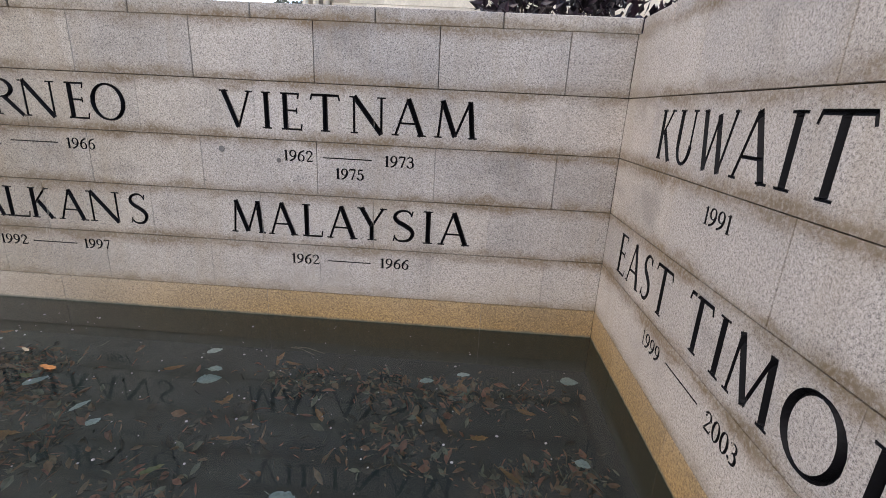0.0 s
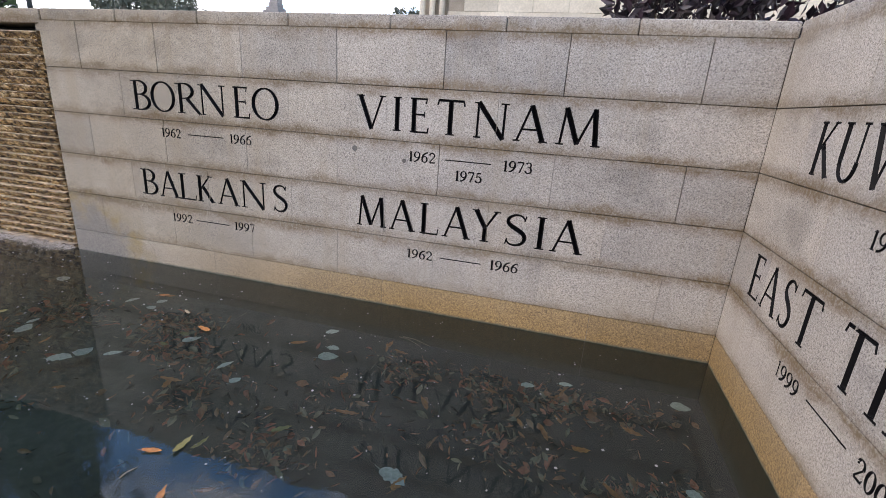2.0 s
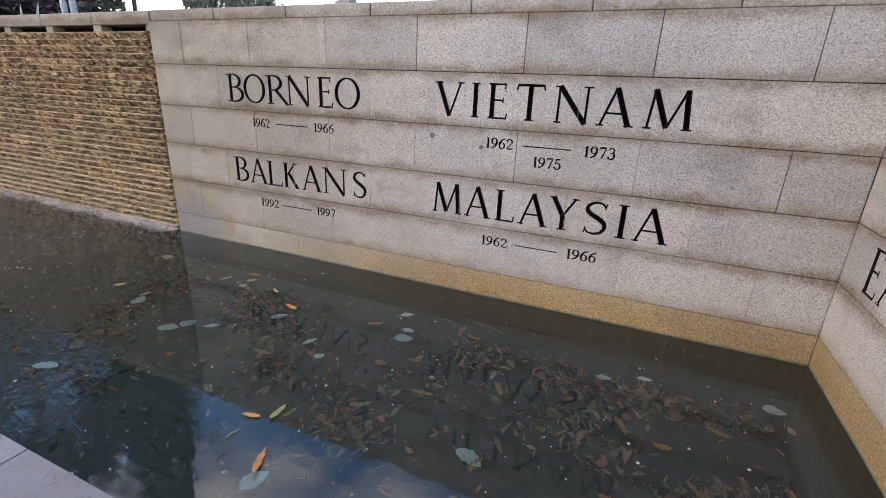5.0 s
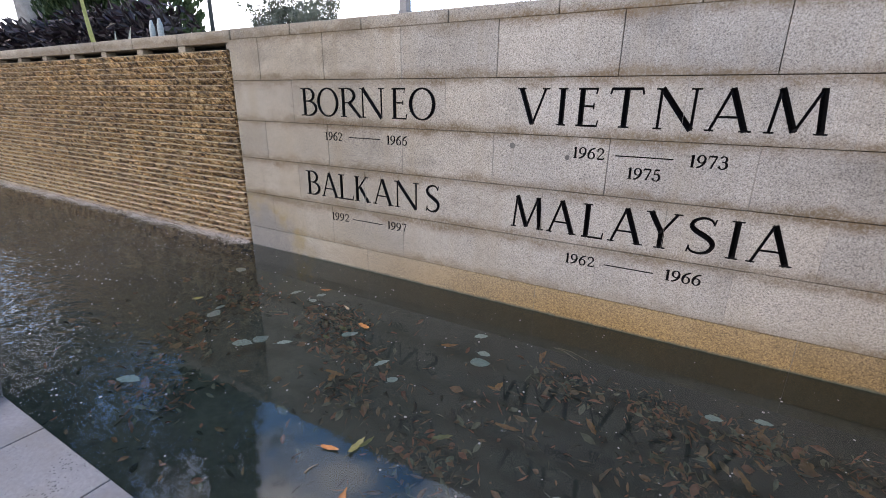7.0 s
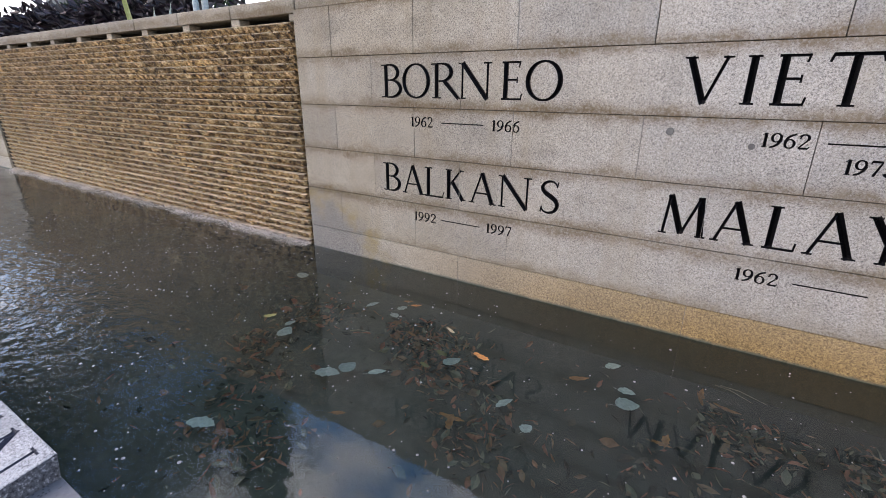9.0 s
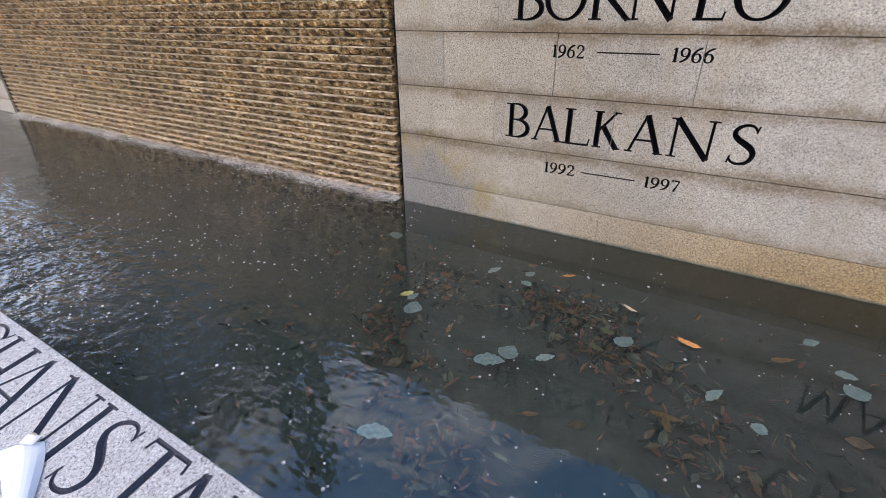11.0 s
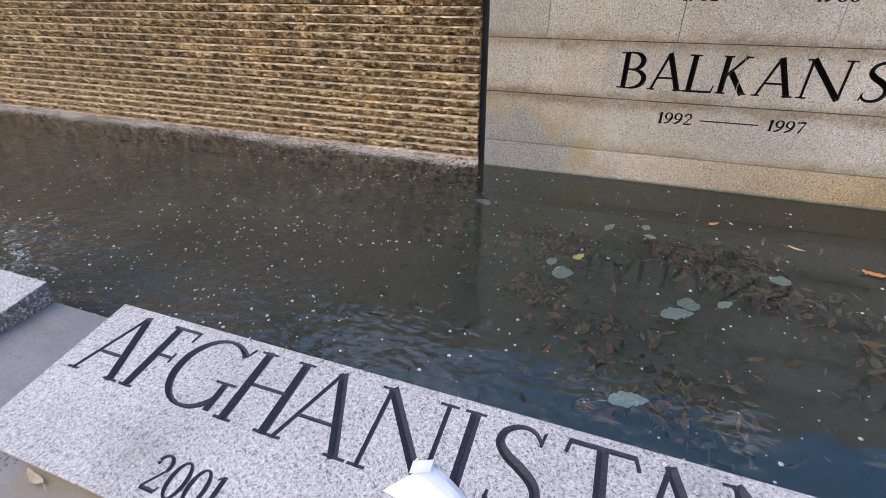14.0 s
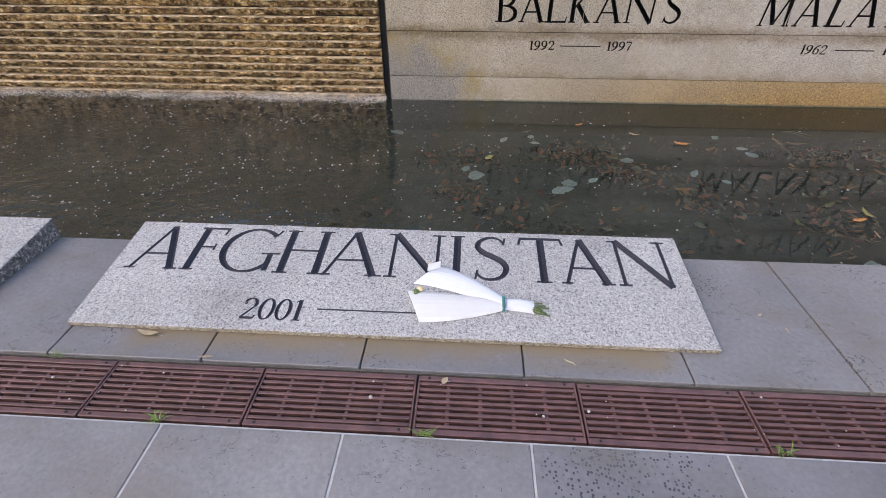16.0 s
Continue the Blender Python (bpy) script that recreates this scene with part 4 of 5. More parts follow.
# ---------------------------------------------------------------- leaves, litter and foam on the pool
def leaf_material(name, c0, c1, rough=0.45):
    m, n, l, p = material(name)
    v = mapped(n, l, (1, 1, 1), True)
    col = ramp(n, l, noise_tex(n, l, v, 45, 4), [(0.3, c0), (0.7, c1)])
    info = n.new("ShaderNodeObjectInfo")
    col = blend(n, l, 1.0, col, ramp(n, l, info.outputs["Random"], [(0.0, 0.75), (1.0, 1.2)]), "MULTIPLY")
    l.new(col, p.inputs["Base Color"])
    p.inputs["Roughness"].default_value = rough
    bump(n, l, p, noise_tex(n, l, v, 120, 3), 0.4, 0.002)
    return m


LEAF_PALE = leaf_material("leaf_pale", (0.52, 0.55, 0.49), (0.86, 0.88, 0.82))
LEAF_ORANGE = leaf_material("leaf_orange", (0.30, 0.11, 0.032), (0.56, 0.24, 0.068))
LEAF_YELLOW = leaf_material("leaf_yellow_green", (0.22, 0.20, 0.06), (0.34, 0.30, 0.10))
LEAF_TAN = leaf_material("leaf_tan", (0.36, 0.27, 0.15), (0.5, 0.4, 0.25))


def leaf_bm(length, width, curl, n=8, lobes=0.0, seed=0):
    """A curled leaf blade with a midrib fold, tapering to a tip and a stalk."""
    rng = random.Random(seed)
    bm = bmesh.new()
    left, mid, right = [], [], []
    for i in range(n + 1):
        t = i / n
        wd = width * 0.5 * math.sin(math.pi * min(1, t ** 0.85 * 0.94 + 0.05)) ** 0.8 * (1 + lobes * math.sin(t * 19) * 0.5) * rng.uniform(0.82, 1.1)
        z = curl * (t - 0.5) ** 2 * 4 * length * 0.25
        x = length * (t - 0.5)
        bend = math.sin(t * 3.0) * length * 0.06
        left.append(bm.verts.new((x, bend + wd, z + wd * 0.10 * (1 + curl))))
        mid.append(bm.verts.new((x, bend, z)))
        right.append(bm.verts.new((x, bend - wd, z + wd * 0.08 * rng.uniform(0.2, 1.8))))
    for i in range(n):
        bm.faces.new((mid[i], mid[i + 1], left[i + 1], left[i]))
        bm.faces.new((right[i], right[i + 1], mid[i + 1], mid[i]))
    s = length * 0.5
    a = [bm.verts.new((-s + dx, dy, dz)) for dx, dy, dz in ((0.004, 0.0012, 0.0), (0.004, -0.0012, 0.0), (-length * 0.28, 0.004, 0.001), (-length * 0.28, 0.006, 0.001))]
    bm.faces.new((a[0], a[1], a[2], a[3]))
    return bm


LEAF_KINDS = {
    "pale": (LEAF_PALE, 0.15, 0.108, 0.10, 0.06, "pale grey-green broad leaf"),
    "small": (LEAF_PALE, 0.10, 0.066, 0.08, 0.05, "small pale grey-green leaf"),
    "orange": (LEAF_ORANGE, 0.13, 0.040, 0.4, 0.3, "curled orange-brown leaf"),
    "chip": (LEAF_ORANGE, 0.095, 0.027, 0.35, 0.25, "small orange-brown leaf"),
    "tan": (LEAF_TAN, 0.085, 0.022, 0.5, 0.2, "curled pale tan leaf"),
    "yellow": (LEAF_YELLOW, 0.10, 0.042, 0.4, 0.3, "yellow-green leaf"),
}
leaf_shapes = {}


def put_leaf(kind, x, y, turn, afloat):
    """One leaf, on the water or lying on the pool's floor; each kind has three shapes."""
    mat, ln, wd, curl, lobes, label = LEAF_KINDS[kind]
    k = (kind, len(bpy.data.objects) % 3)
    if k not in leaf_shapes:
        g = (0.86, 1.0, 1.16)[k[1]]
        leaf_shapes[k] = link_mesh("leaf", leaf_bm(ln * g, wd * (1.1, 1.0, 0.86)[k[1]], curl, 14, lobes, len(leaf_shapes)), mat)
    ob = tagged(new("floating_leaf" if afloat else "sunken_leaf", leaf_shapes[k]), label + (" floating on dark water" if afloat else " sunk on litter in the pool"), "leaf", "leaves in the pool")
    z = WATER_Z + 0.004 if afloat else FLOOR_Z + 0.072
    tilt = 2 if afloat else 9
    ob.matrix_basis = pose(x, y, z + rnd.uniform(0, 0.003), rnd.uniform(-tilt, tilt), rnd.uniform(-tilt, tilt), turn)
    return ob


PALE_SUNK = [(-3.57, 2.68, 76), (-4.18, 2.14, 16), (-4.11, 2.26, 92), (-2.49, 2.84, 39), (-1.61, 1.92, -24), (0.0, 3.14, -3), (-2.5, 1.33, 77), (-4.42, 1.44, 17), (-4.82, 2.34, 8), (-5.56, 3.16, -41)]
SMALL_SUNK = [(-3.92, 2.32, 46), (-4.90, 2.46, 70), (-4.32, 3.13, 77), (-3.1, 2.48, 57), (-2.91, 2.35, 78), (-1.02, 3.02, 5), (-2.65, 3.2, 46), (-0.09, 2.33, -29), (-0.76, 3.13, 8), (-4.57, 3.05, 59), (-4.3, 2.99, -26), (-2.52, 2.97, 3)]
ORANGE_SUNK = [(-3.29, 2.2, 8), (-3.28, 2.17, 103), (-2.8, 2.94, 30), (-2.06, 2.3, 6), (-1.56, 1.89, 67), (-2.13, 3.18, 91), (-2.0, 3.1, -22), (-2.26, 2.65, 89), (-1.64, 2.55, -57), (-0.88, 2.54, -71), (-0.66, 2.47, 18), (-0.35, 2.74, -33), (-0.5, 2.19, -44)]
CHIP_SUNK = [(-4.35, 3.25, 30), (-1.25, 2.85, -9), (-0.78, 3.01, 71), (-1.03, 2.59, -64), (-5.6, 3.07, 7), (-0.80, 2.70, -65), (-3.85, 1.9, 23), (-2.28, 2.61, 0), (-2.14, 3.12, -72), (-4.0, 2.82, -3), (-4.51, 2.28, 95)]
YELLOW_SUNK = [(-2.68, 1.79, 84), (-3.68, 2.72, -6), (-3.7, 2.54, -25), (-2.34, 2.04, 30)]
AFLOAT = [("orange", -3.27, 2.50, -12), ("tan", -3.58, 2.67, -26), ("orange", -2.37, 1.26, 113), ("chip", -3.98, 2.85, 37), ("chip", -2.63, 1.47, 14), ("yellow", -2.53, 1.55, 89), ("yellow", -4.74, 2.18, 55)]
for kind, spots in (("pale", PALE_SUNK), ("small", SMALL_SUNK), ("orange", ORANGE_SUNK), ("chip", CHIP_SUNK), ("yellow", YELLOW_SUNK)):
    for x, y, turn in spots:
        put_leaf(kind, x, y, turn, False)
for kind, x, y, turn in AFLOAT:
    put_leaf(kind, x, y, turn, True)


def scatter_mesh(name, rng, n, place, size, mats, label, category, aspect=0.4, flat=0.5):
    """Many small bent leaves in one mesh; place(rng) gives a point."""
    vs, fs, mi = [], [], []
    for k in range(n):
        c = Vector(place(rng))
        s = size * rng.choice((0.35, 0.5, 0.7, 0.9, 1.1, 1.4)) * rng.uniform(0.85, 1.15)
        a = rng.uniform(0, 2 * math.pi)
        up = Vector((rng.gauss(0, 1) * (1 - flat), rng.gauss(0, 1) * (1 - flat), 1)).normalized()
        u = Vector((math.cos(a), math.sin(a), 0))
        u = (u - up * u.dot(up)).normalized()
        w = up.cross(u) * s * aspect * 0.5 * rng.choice((0.25, 0.6, 0.9, 1.2, 1.5))
        u *= s * 0.5
        b = len(vs)
        sag = up * s * rng.uniform(-0.15, 0.2)
        vs += [c - u, c - u * 0.2 + w + sag, c + u * 0.45 + w * 0.8 + sag, c + u, c + u * 0.45 - w * 0.8 + sag * 0.6, c - u * 0.2 - w + sag * 0.6, c + sag * 0.2]
        fs += [(b, b + 1, b + 6), (b + 1, b + 2, b + 6), (b + 2, b + 3, b + 6), (b + 3, b + 4, b + 6), (b + 4, b + 5, b + 6), (b + 5, b, b + 6)]
        mi += [rng.randrange(len(mats))] * 6
    me = bpy.data.meshes.new(name)
    me.from_pydata([tuple(v) for v in vs], [], fs)
    for m in mats:
        me.materials.append(m)
    me.polygons.foreach_set("material_index", mi)
    return tagged(new(name, me), label, category, kind="stuff")


LITTER = [simple("litter_%s" % k, c0, c1, 30, 0.7, 0, local=False) for k, c0, c1 in (
    ("brown", (0.17, 0.10, 0.06), (0.36, 0.215, 0.125)), ("red", (0.27, 0.092, 0.06), (0.52, 0.2, 0.12)), ("russet", (0.22, 0.105, 0.06), (0.46, 0.21, 0.11)), ("black", (0.012, 0.012, 0.01), (0.03, 0.028, 0.02)), ("sodden", (0.02, 0.018, 0.013), (0.05, 0.042, 0.03)), ("dun", (0.06, 0.05, 0.036), (0.13, 0.11, 0.08)), ("olive", (0.15, 0.14, 0.095), (0.3, 0.275, 0.195)))]
CLUSTERS = [(-1.9, 2.95, 0.30, 4), (-1.25, 2.95, 0.35, 5), (-0.75, 2.95, 0.30, 4), (-0.3, 3.0, 0.28, 3), (-0.45, 2.2, 0.28, 3), (-0.15, 2.3, 0.22, 2), (-1.2, 2.5, 0.35, 3), (-3.9, 2.85, 0.30, 5), (-2.35, 1.85, 0.34, 4),
            (-1.0, 2.35, 0.3, 2), (-3.6, 2.6, 0.35, 4), (-3.15, 2.35, 0.3, 2), (-4.9, 2.75, 0.4, 4), (-4.95, 2.2, 0.3, 3), (-4.2, 1.5, 0.4, 4), (-4.0, 2.9, 0.4, 3), (-3.1, 2.1, 0.4, 2), (-4.6, 1.9, 0.35, 2), (-2.2, 2.4, 0.45, 2)]


def litter_place(rng):
    if rng.random() < 0.16:
        return (rng.uniform(-6, 0.1), rng.uniform(0.95, 3.2), FLOOR_Z + 0.01 + rng.uniform(0, 0.05))
    cx, cy, r, w = rng.choices(CLUSTERS, [c[3] for c in CLUSTERS])[0]
    return (min(0.12, rng.gauss(cx, r * 0.48)), min(3.38, max(0.9, rng.gauss(cy, r * 0.34))), FLOOR_Z + 0.010 + rng.uniform(0, 0.045))


scatter_mesh("sunken_leaves", random.Random(8), 4400, litter_place, 0.068, LITTER, "brown and reddish sunken leaf litter on the pool floor", "leaf litter", 0.34, 0.35)


# bubbles drifting out from the cascade
def dots(name, rng, n, place, r0, r1, mat, label, category, squash=0.6):
    vs, fs = [], []
    for k in range(n):
        x, y, z = place(rng)
        r = rng.uniform(r0, r1) * rng.choice((0.6, 0.8, 1.0, 1.5))
        b = len(vs)
        for j, (rr, zz) in enumerate(((1.0, 0.0), (0.72, 0.62))):
            for i in range(6):
                a = i * math.pi / 3 + j * 0.5
                vs.append((x + r * rr * math.cos(a), y + r * rr * math.sin(a), z + r * zz * squash))
        vs.append((x, y, z + r * squash))
        for i in range(6):
            q = (i + 1) % 6
            fs += [(b + i, b + q, b + 6 + q, b + 6 + i), (b + 6 + i, b + 6 + q, b + 12)]
    me = bpy.data.meshes.new(name)
    me.from_pydata(vs, [], fs)
    me.materials.append(mat)
    me.shade_smooth()
    return tagged(new(name, me), label, category, kind="stuff")


def bubble_place(rng):
    if rng.random() < 0.82:
        x = -rng.triangular(3.6, 10.5, 6.6)
    else:
        x = -rng.uniform(0.1, 4.5)
    return (x, rng.uniform(0.8, 3.3), WATER_Z)


dots("bubbles", random.Random(3), 1650, bubble_place, 0.0028, 0.0062, BUBBLE, "scattered white bubbles on the pool surface", "bubbles")


def foam_place(rng):
    while True:
        x = rng.uniform(CASCADE_X0, CASCADE_X1 - 0.03)
        if rng.random() < 0.7 + 0.6 * noise.noise((x * 3.1, 0.5, 0)):
            break
    out = abs(rng.gauss(0, 0.075 + 0.05 * noise.noise((x * 5, 2.5, 0))))
    return (x, WALL_Y + 0.025 - out, WATER_Z - 0.003 + abs(rng.gauss(0, 0.034)) * math.exp(-out * 14))


dots("foam", random.Random(6), 24000, foam_place, 0.0014, 0.0042, FOAM, "white splashing foam along the foot of the cascade", "foam", 0.9)

# ---------------------------------------------------------------- bouquet lying on the slab
PAPER = simple("wrapping_paper", (0.84, 0.87, 0.90), (0.89, 0.91, 0.935), 4, 0.6, 0.03, grit=0.1)
PAPER_WARM = simple("tissue_paper", (0.78, 0.78, 0.76), (0.84, 0.84, 0.81), 4, 0.7, 0.03, grit=0.1)
STEM = simple("flower_stem", (0.08, 0.12, 0.03), (0.16, 0.2, 0.06), 30, 0.6)
PETAL = simple("petal", (0.6, 0.45, 0.2), (0.75, 0.62, 0.4), 30, 0.6)
RIBBON = simple("ribbon", (0.01, 0.16, 0.15), (0.02, 0.26, 0.24), 20, 0.4)


def on_slab(u, v, up):
    ca, sa = (S_Y1 - S_Y0) / S_LEN, (S_Z1 - S_Z0) / S_LEN
    return Vector((u, S_Y0 + v * ca - up * sa, S_Z0 + v * sa + up * ca))


def sheet(bm, rows, thick=0.0012):
    """A paper sheet through rows of (u, v, up) points on the slab."""
    g = [[bm.verts.new(on_slab(*q)) for q in r] for r in rows]
    fs = []
    for r0, r1 in zip(g[:-1], g[1:]):
        for i in range(len(r0) - 1):
            fs.append(bm.faces.new((r0[i], r0[i + 1], r1[i + 1], r1[i])))
    bmesh.ops.solidify(bm, geom=fs, thickness=thick)


def wrap_rows(tip, edge_a, edge_b, lift, fold, n=8, m=8, wide=1.0):
    """Rows from the gathered end to the open mouth between two corners, bulging upward."""
    rows_p = []
    for j in range(m + 1):
        t = j / m
        row = []
        for i in range(n + 1):
            s = i / n
            mouth = (edge_a[0] + (edge_b[0] - edge_a[0]) * s, edge_a[1] + (edge_b[1] - edge_a[1]) * s)
            base = (tip[0], tip[1] + (s - 0.5) * 0.05)
            u = base[0] + (mouth[0] - base[0]) * t
            v = base[1] + (mouth[1] - base[1]) * (1 - (1 - t) ** wide)
            up = 0.006 + lift * math.sin(math.pi * s) ** 0.45 * (0.45 + 0.55 * math.sin(math.pi * min(1, t * 0.9 + 0.1))) + fold * math.sin(s * 9 + t * 3) * t
            row.append((u, v, max(0.003, up)))
        rows_p.append(row)
    return rows_p


bouquet = empty("bouquet", Matrix.Translation(on_slab(-4.85, 0.2, 0.0)), "flower bouquet wrapped in white paper lying on the granite slab", "bouquet")
inv = bouquet.matrix_basis.inverted()


def bouquet_part(name, bm, mat, label="", smooth=True):
    bmesh.ops.transform(bm, matrix=inv, verts=bm.verts)
    return part(name, bm, mat, bouquet, label, smooth)


bm = bmesh.new()
sheet(bm, wrap_rows((-4.745, 0.150), (-5.046, 0.058), (-5.105, 0.205), 0.016, 0.002, wide=1.7))
bouquet_part("lower_wrap", bm, PAPER_WARM, "cream inner wrapping sheet", False)
bm = bmesh.new()
sheet(bm, wrap_rows((-4.742, 0.165), (-5.086, 0.240), (-4.985, 0.340), 0.022, 0.002, wide=1.35))
bouquet_part("upper_wrap", bm, PAPER, "white outer wrapping sheet", False)
bm = bmesh.new()
sheet(bm, wrap_rows((-4.735, 0.155), (-4.632, 0.116), (-4.628, 0.176), 0.024, 0.003, 8, 4))
bouquet_part("gathered_end", bm, PAPER, "white gathered paper tail")
bm = bmesh.new()
sheet(bm, [[(-4.985 - 0.05 * a, 0.315 + 0.03 * b - 0.02 * a, 0.02 + 0.008 * b) for a in (0, .5, 1)] for b in (0, .5, 1)])
bouquet_part("cellophane", bm, PAPER_WARM, "crumpled clear wrapping corner")


def tube(bm, pts, r, n=6):
    rings = []
    for i, p in enumerate(pts):
        d = (pts[min(i + 1, len(pts) - 1)] - pts[max(i - 1, 0)]).normalized()
        a = d.orthogonal().normalized()
        b = d.cross(a)
        rr = r[i] if isinstance(r, (list, tuple)) else r
        rings.append([bm.verts.new(p + (a * math.cos(k * 2 * math.pi / n) + b * math.sin(k * 2 * math.pi / n)) * rr) for k in range(n)])
    for r0, r1 in zip(rings[:-1], rings[1:]):
        for k in range(n):
            bm.faces.new((r0[k], r0[(k + 1) % n], r1[(k + 1) % n], r1[k]))
    bm.faces.new(rings[0][::-1])
    bm.faces.new(rings[-1])


for k in range(6):
    bm = bmesh.new()
    v = 0.118 + k * 0.008
    tube(bm, [on_slab(-4.66, 0.145, 0.012), on_slab(-4.625, v, 0.010 + 0.003 * (k % 3)), on_slab(-4.575 - 0.012 * (k % 3), v + 0.003 * (k - 3), 0.008)], 0.0028)
    bouquet_part("stem", bm, STEM)
bm = bmesh.new()
tube(bm, [on_slab(-4.742, 0.15 + 0.032 * math.cos(a), 0.014 + 0.014 * math.sin(a)) for a in np.linspace(0, math.pi, 9)], 0.006)
bouquet_part("ribbon", bm, RIBBON, "teal ribbon tie")
for q, (u, v) in enumerate(((-5.055, 0.208), (-5.07, 0.195), (-5.025, 0.330))):
    bm = bmesh.new()
    bmesh.ops.create_icosphere(bm, subdivisions=2, radius=0.011, matrix=Matrix.Translation(on_slab(u, v, 0.014)))
    for vert in bm.verts:
        vert.co += noise.noise_vector(vert.co * 90) * 0.005
    bouquet_part("bud", bm, PETAL if q != 1 else STEM, "small cream flower bud" if q != 1 else "")

# thin pale leaf stalks and twigs drifting in the pool
TWIG = simple("twig", (0.26, 0.21, 0.13), (0.48, 0.41, 0.28), 30, 0.7, 0.1)
for x, y, turn, ln, z in ((-3.71, 2.74, -14, 0.19, -0.40), (-1.93, 3.24, -4, 0.24, -0.40), (-2.62, 1.34, 80, 0.07, WATER_Z + 0.002), (-3.70, 2.82, 10, 0.11, -0.40), (-1.98, 3.22, -12, 0.20, -0.40), (-4.30, 2.60, 35, 0.16, -0.40)):
    bm = bmesh.new()
    tube(bm, [Vector((-ln / 2, 0, 0)), Vector((-ln * 0.1, ln * 0.06, 0.004)), Vector((ln / 2, -ln * 0.03, 0))], [0.0035, 0.0028, 0.0016], 5)
    afloat = z > -0.3
    ob = thing("twig", bm, TWIG, "thin pale twig floating on dark water" if afloat else "thin pale twig sunk among leaf litter", "twig", "twigs in the pool", smooth=True)
    ob.matrix_basis = pose(x, y, z, 0, 0 if afloat else 6, turn)

# fallen petals and bits on slab and paving
for x, y, z, turn, k in ((-4.905, 0.512, 0.066, 20, 0), (-6.02, 0.205, 0.004, 170, 1), (-6.10, 0.30, 0.004, 30, 2), (-5.755, 0.105, 0.004, 5, 3), (-4.94, 0.055, 0.004, 60, 4), (-4.53, 0.16, 0.004, 150, 5), (-3.78, 0.42, 0.004, 40, 6), (-3.72, 0.35, 0.004, 100, 7)):
    bm = leaf_bm((0.028, 0.085, 0.03, 0.045, 0.03, 0.035, 0.02, 0.02)[k], (0.022, 0.022, 0.014, 0.01, 0.02, 0.006, 0.01, 0.012)[k], 0.3, 6, 0.2, k)
    ob = thing("fallen_petal" if k == 0 else "fallen_leaf", bm, LEAF_TAN if k != 0 else PETAL, "pale flower petal fallen on the granite slab" if k == 0 else "dry tan leaf scrap lying on the paving", "leaf", smooth=True)
    ob.matrix_basis = pose(x, y, z + 0.003, 0, 0, turn)
PEBBLE = simple("pebble", (0.28, 0.25, 0.22), (0.5, 0.46, 0.42), 60, 0.8)


def grit_place(rng):
    return (rng.uniform(-6.8, -3.2), rng.uniform(-0.12, 0.078), -0.0062)


dots("grit", random.Random(11), 46, grit_place, 0.0022, 0.0048, PEBBLE, "small pebbles lodged on the drain grates", "grit", 0.8)
GRASS = simple("grass", (0.10, 0.17, 0.03), (0.2, 0.3, 0.06), 40, 0.6)
for k, (x, y) in enumerate(((-4.99, -0.130), (-5.80, -0.128), (-3.97, -0.126), (-6.28, 0.088))):
    rg = random.Random(40 + k)
    bm = bmesh.new()
    for b in range(16 if k < 3 else 7):
        a, ln = rg.uniform(0, 6.28), rg.uniform(0.015, 0.042)
        p0 = Vector((rg.uniform(-.02, .02), rg.uniform(-.005, .005), 0))
        tip = p0 + Vector((math.cos(a) * ln, math.sin(a) * ln * 0.8, ln * rg.uniform(0.3, 0.9)))
        side = Vector((-math.sin(a), math.cos(a), 0)) * 0.0016
        m0 = p0.lerp(tip, 0.5) + Vector((0, 0, 0.006))
        q = [bm.verts.new(c) for c in (p0 - side, p0 + side, m0 + side, m0 - side, tip)]
        bm.faces.new((q[0], q[1], q[2], q[3]))
        bm.faces.new((q[3], q[2], q[4]))
    ob = thing("grass_tuft", bm, GRASS, "small green grass tuft growing in a drain joint", "grass", "tufts in the joints")
    ob.matrix_basis = pose(x, y, -0.006)

# stains left by removed fixings on the wall
for x, z, r in ((-2.570, 1.049, 0.022), (-2.161, 0.990, 0.017)):
    bm = bmesh.new()
    bmesh.ops.create_cone(bm, cap_ends=True, segments=14, radius1=r, radius2=r * 0.9, depth=0.004, matrix=pose(0, 0, 0, 90))
    ob = thing("plugged_hole", bm, GROUT, "grey mortar plug set in the granite wall", "plug", "mortar plugs")
    ob.matrix_basis = pose(x, WALL_Y - 0.001, z)

# ---------------------------------------------------------------- planting behind the wall
HEDGE_LEAF = [leaf_material("hedge_leaf_dark", (0.012, 0.009, 0.012), (0.03, 0.018, 0.026), 0.4), leaf_material("hedge_leaf_plum", (0.025, 0.014, 0.02), (0.055, 0.03, 0.04), 0.4),
              leaf_material("hedge_leaf_grey", (0.04, 0.035, 0.035), (0.075, 0.06, 0.06), 0.4)]
BARK = simple("bark_pale", (0.22, 0.20, 0.18), (0.42, 0.39, 0.35), 5, 0.85, 0.4)
BARK_DARK = simple("bark_dark", (0.05, 0.04, 0.03), (0.1, 0.08, 0.06), 8, 0.9, 0.4)
GUM_LEAF = [leaf_material("gum_leaf_a", (0.05, 0.07, 0.035), (0.10, 0.12, 0.07), 0.5), leaf_material("gum_leaf_b", (0.07, 0.08, 0.05), (0.13, 0.15, 0.10), 0.5)]
FAR_LEAF = [leaf_material("far_leaf_a", (0.10, 0.12, 0.085), (0.16, 0.18, 0.13), 0.5), leaf_material("far_leaf_b", (0.13, 0.145, 0.11), (0.2, 0.22, 0.17), 0.5)]
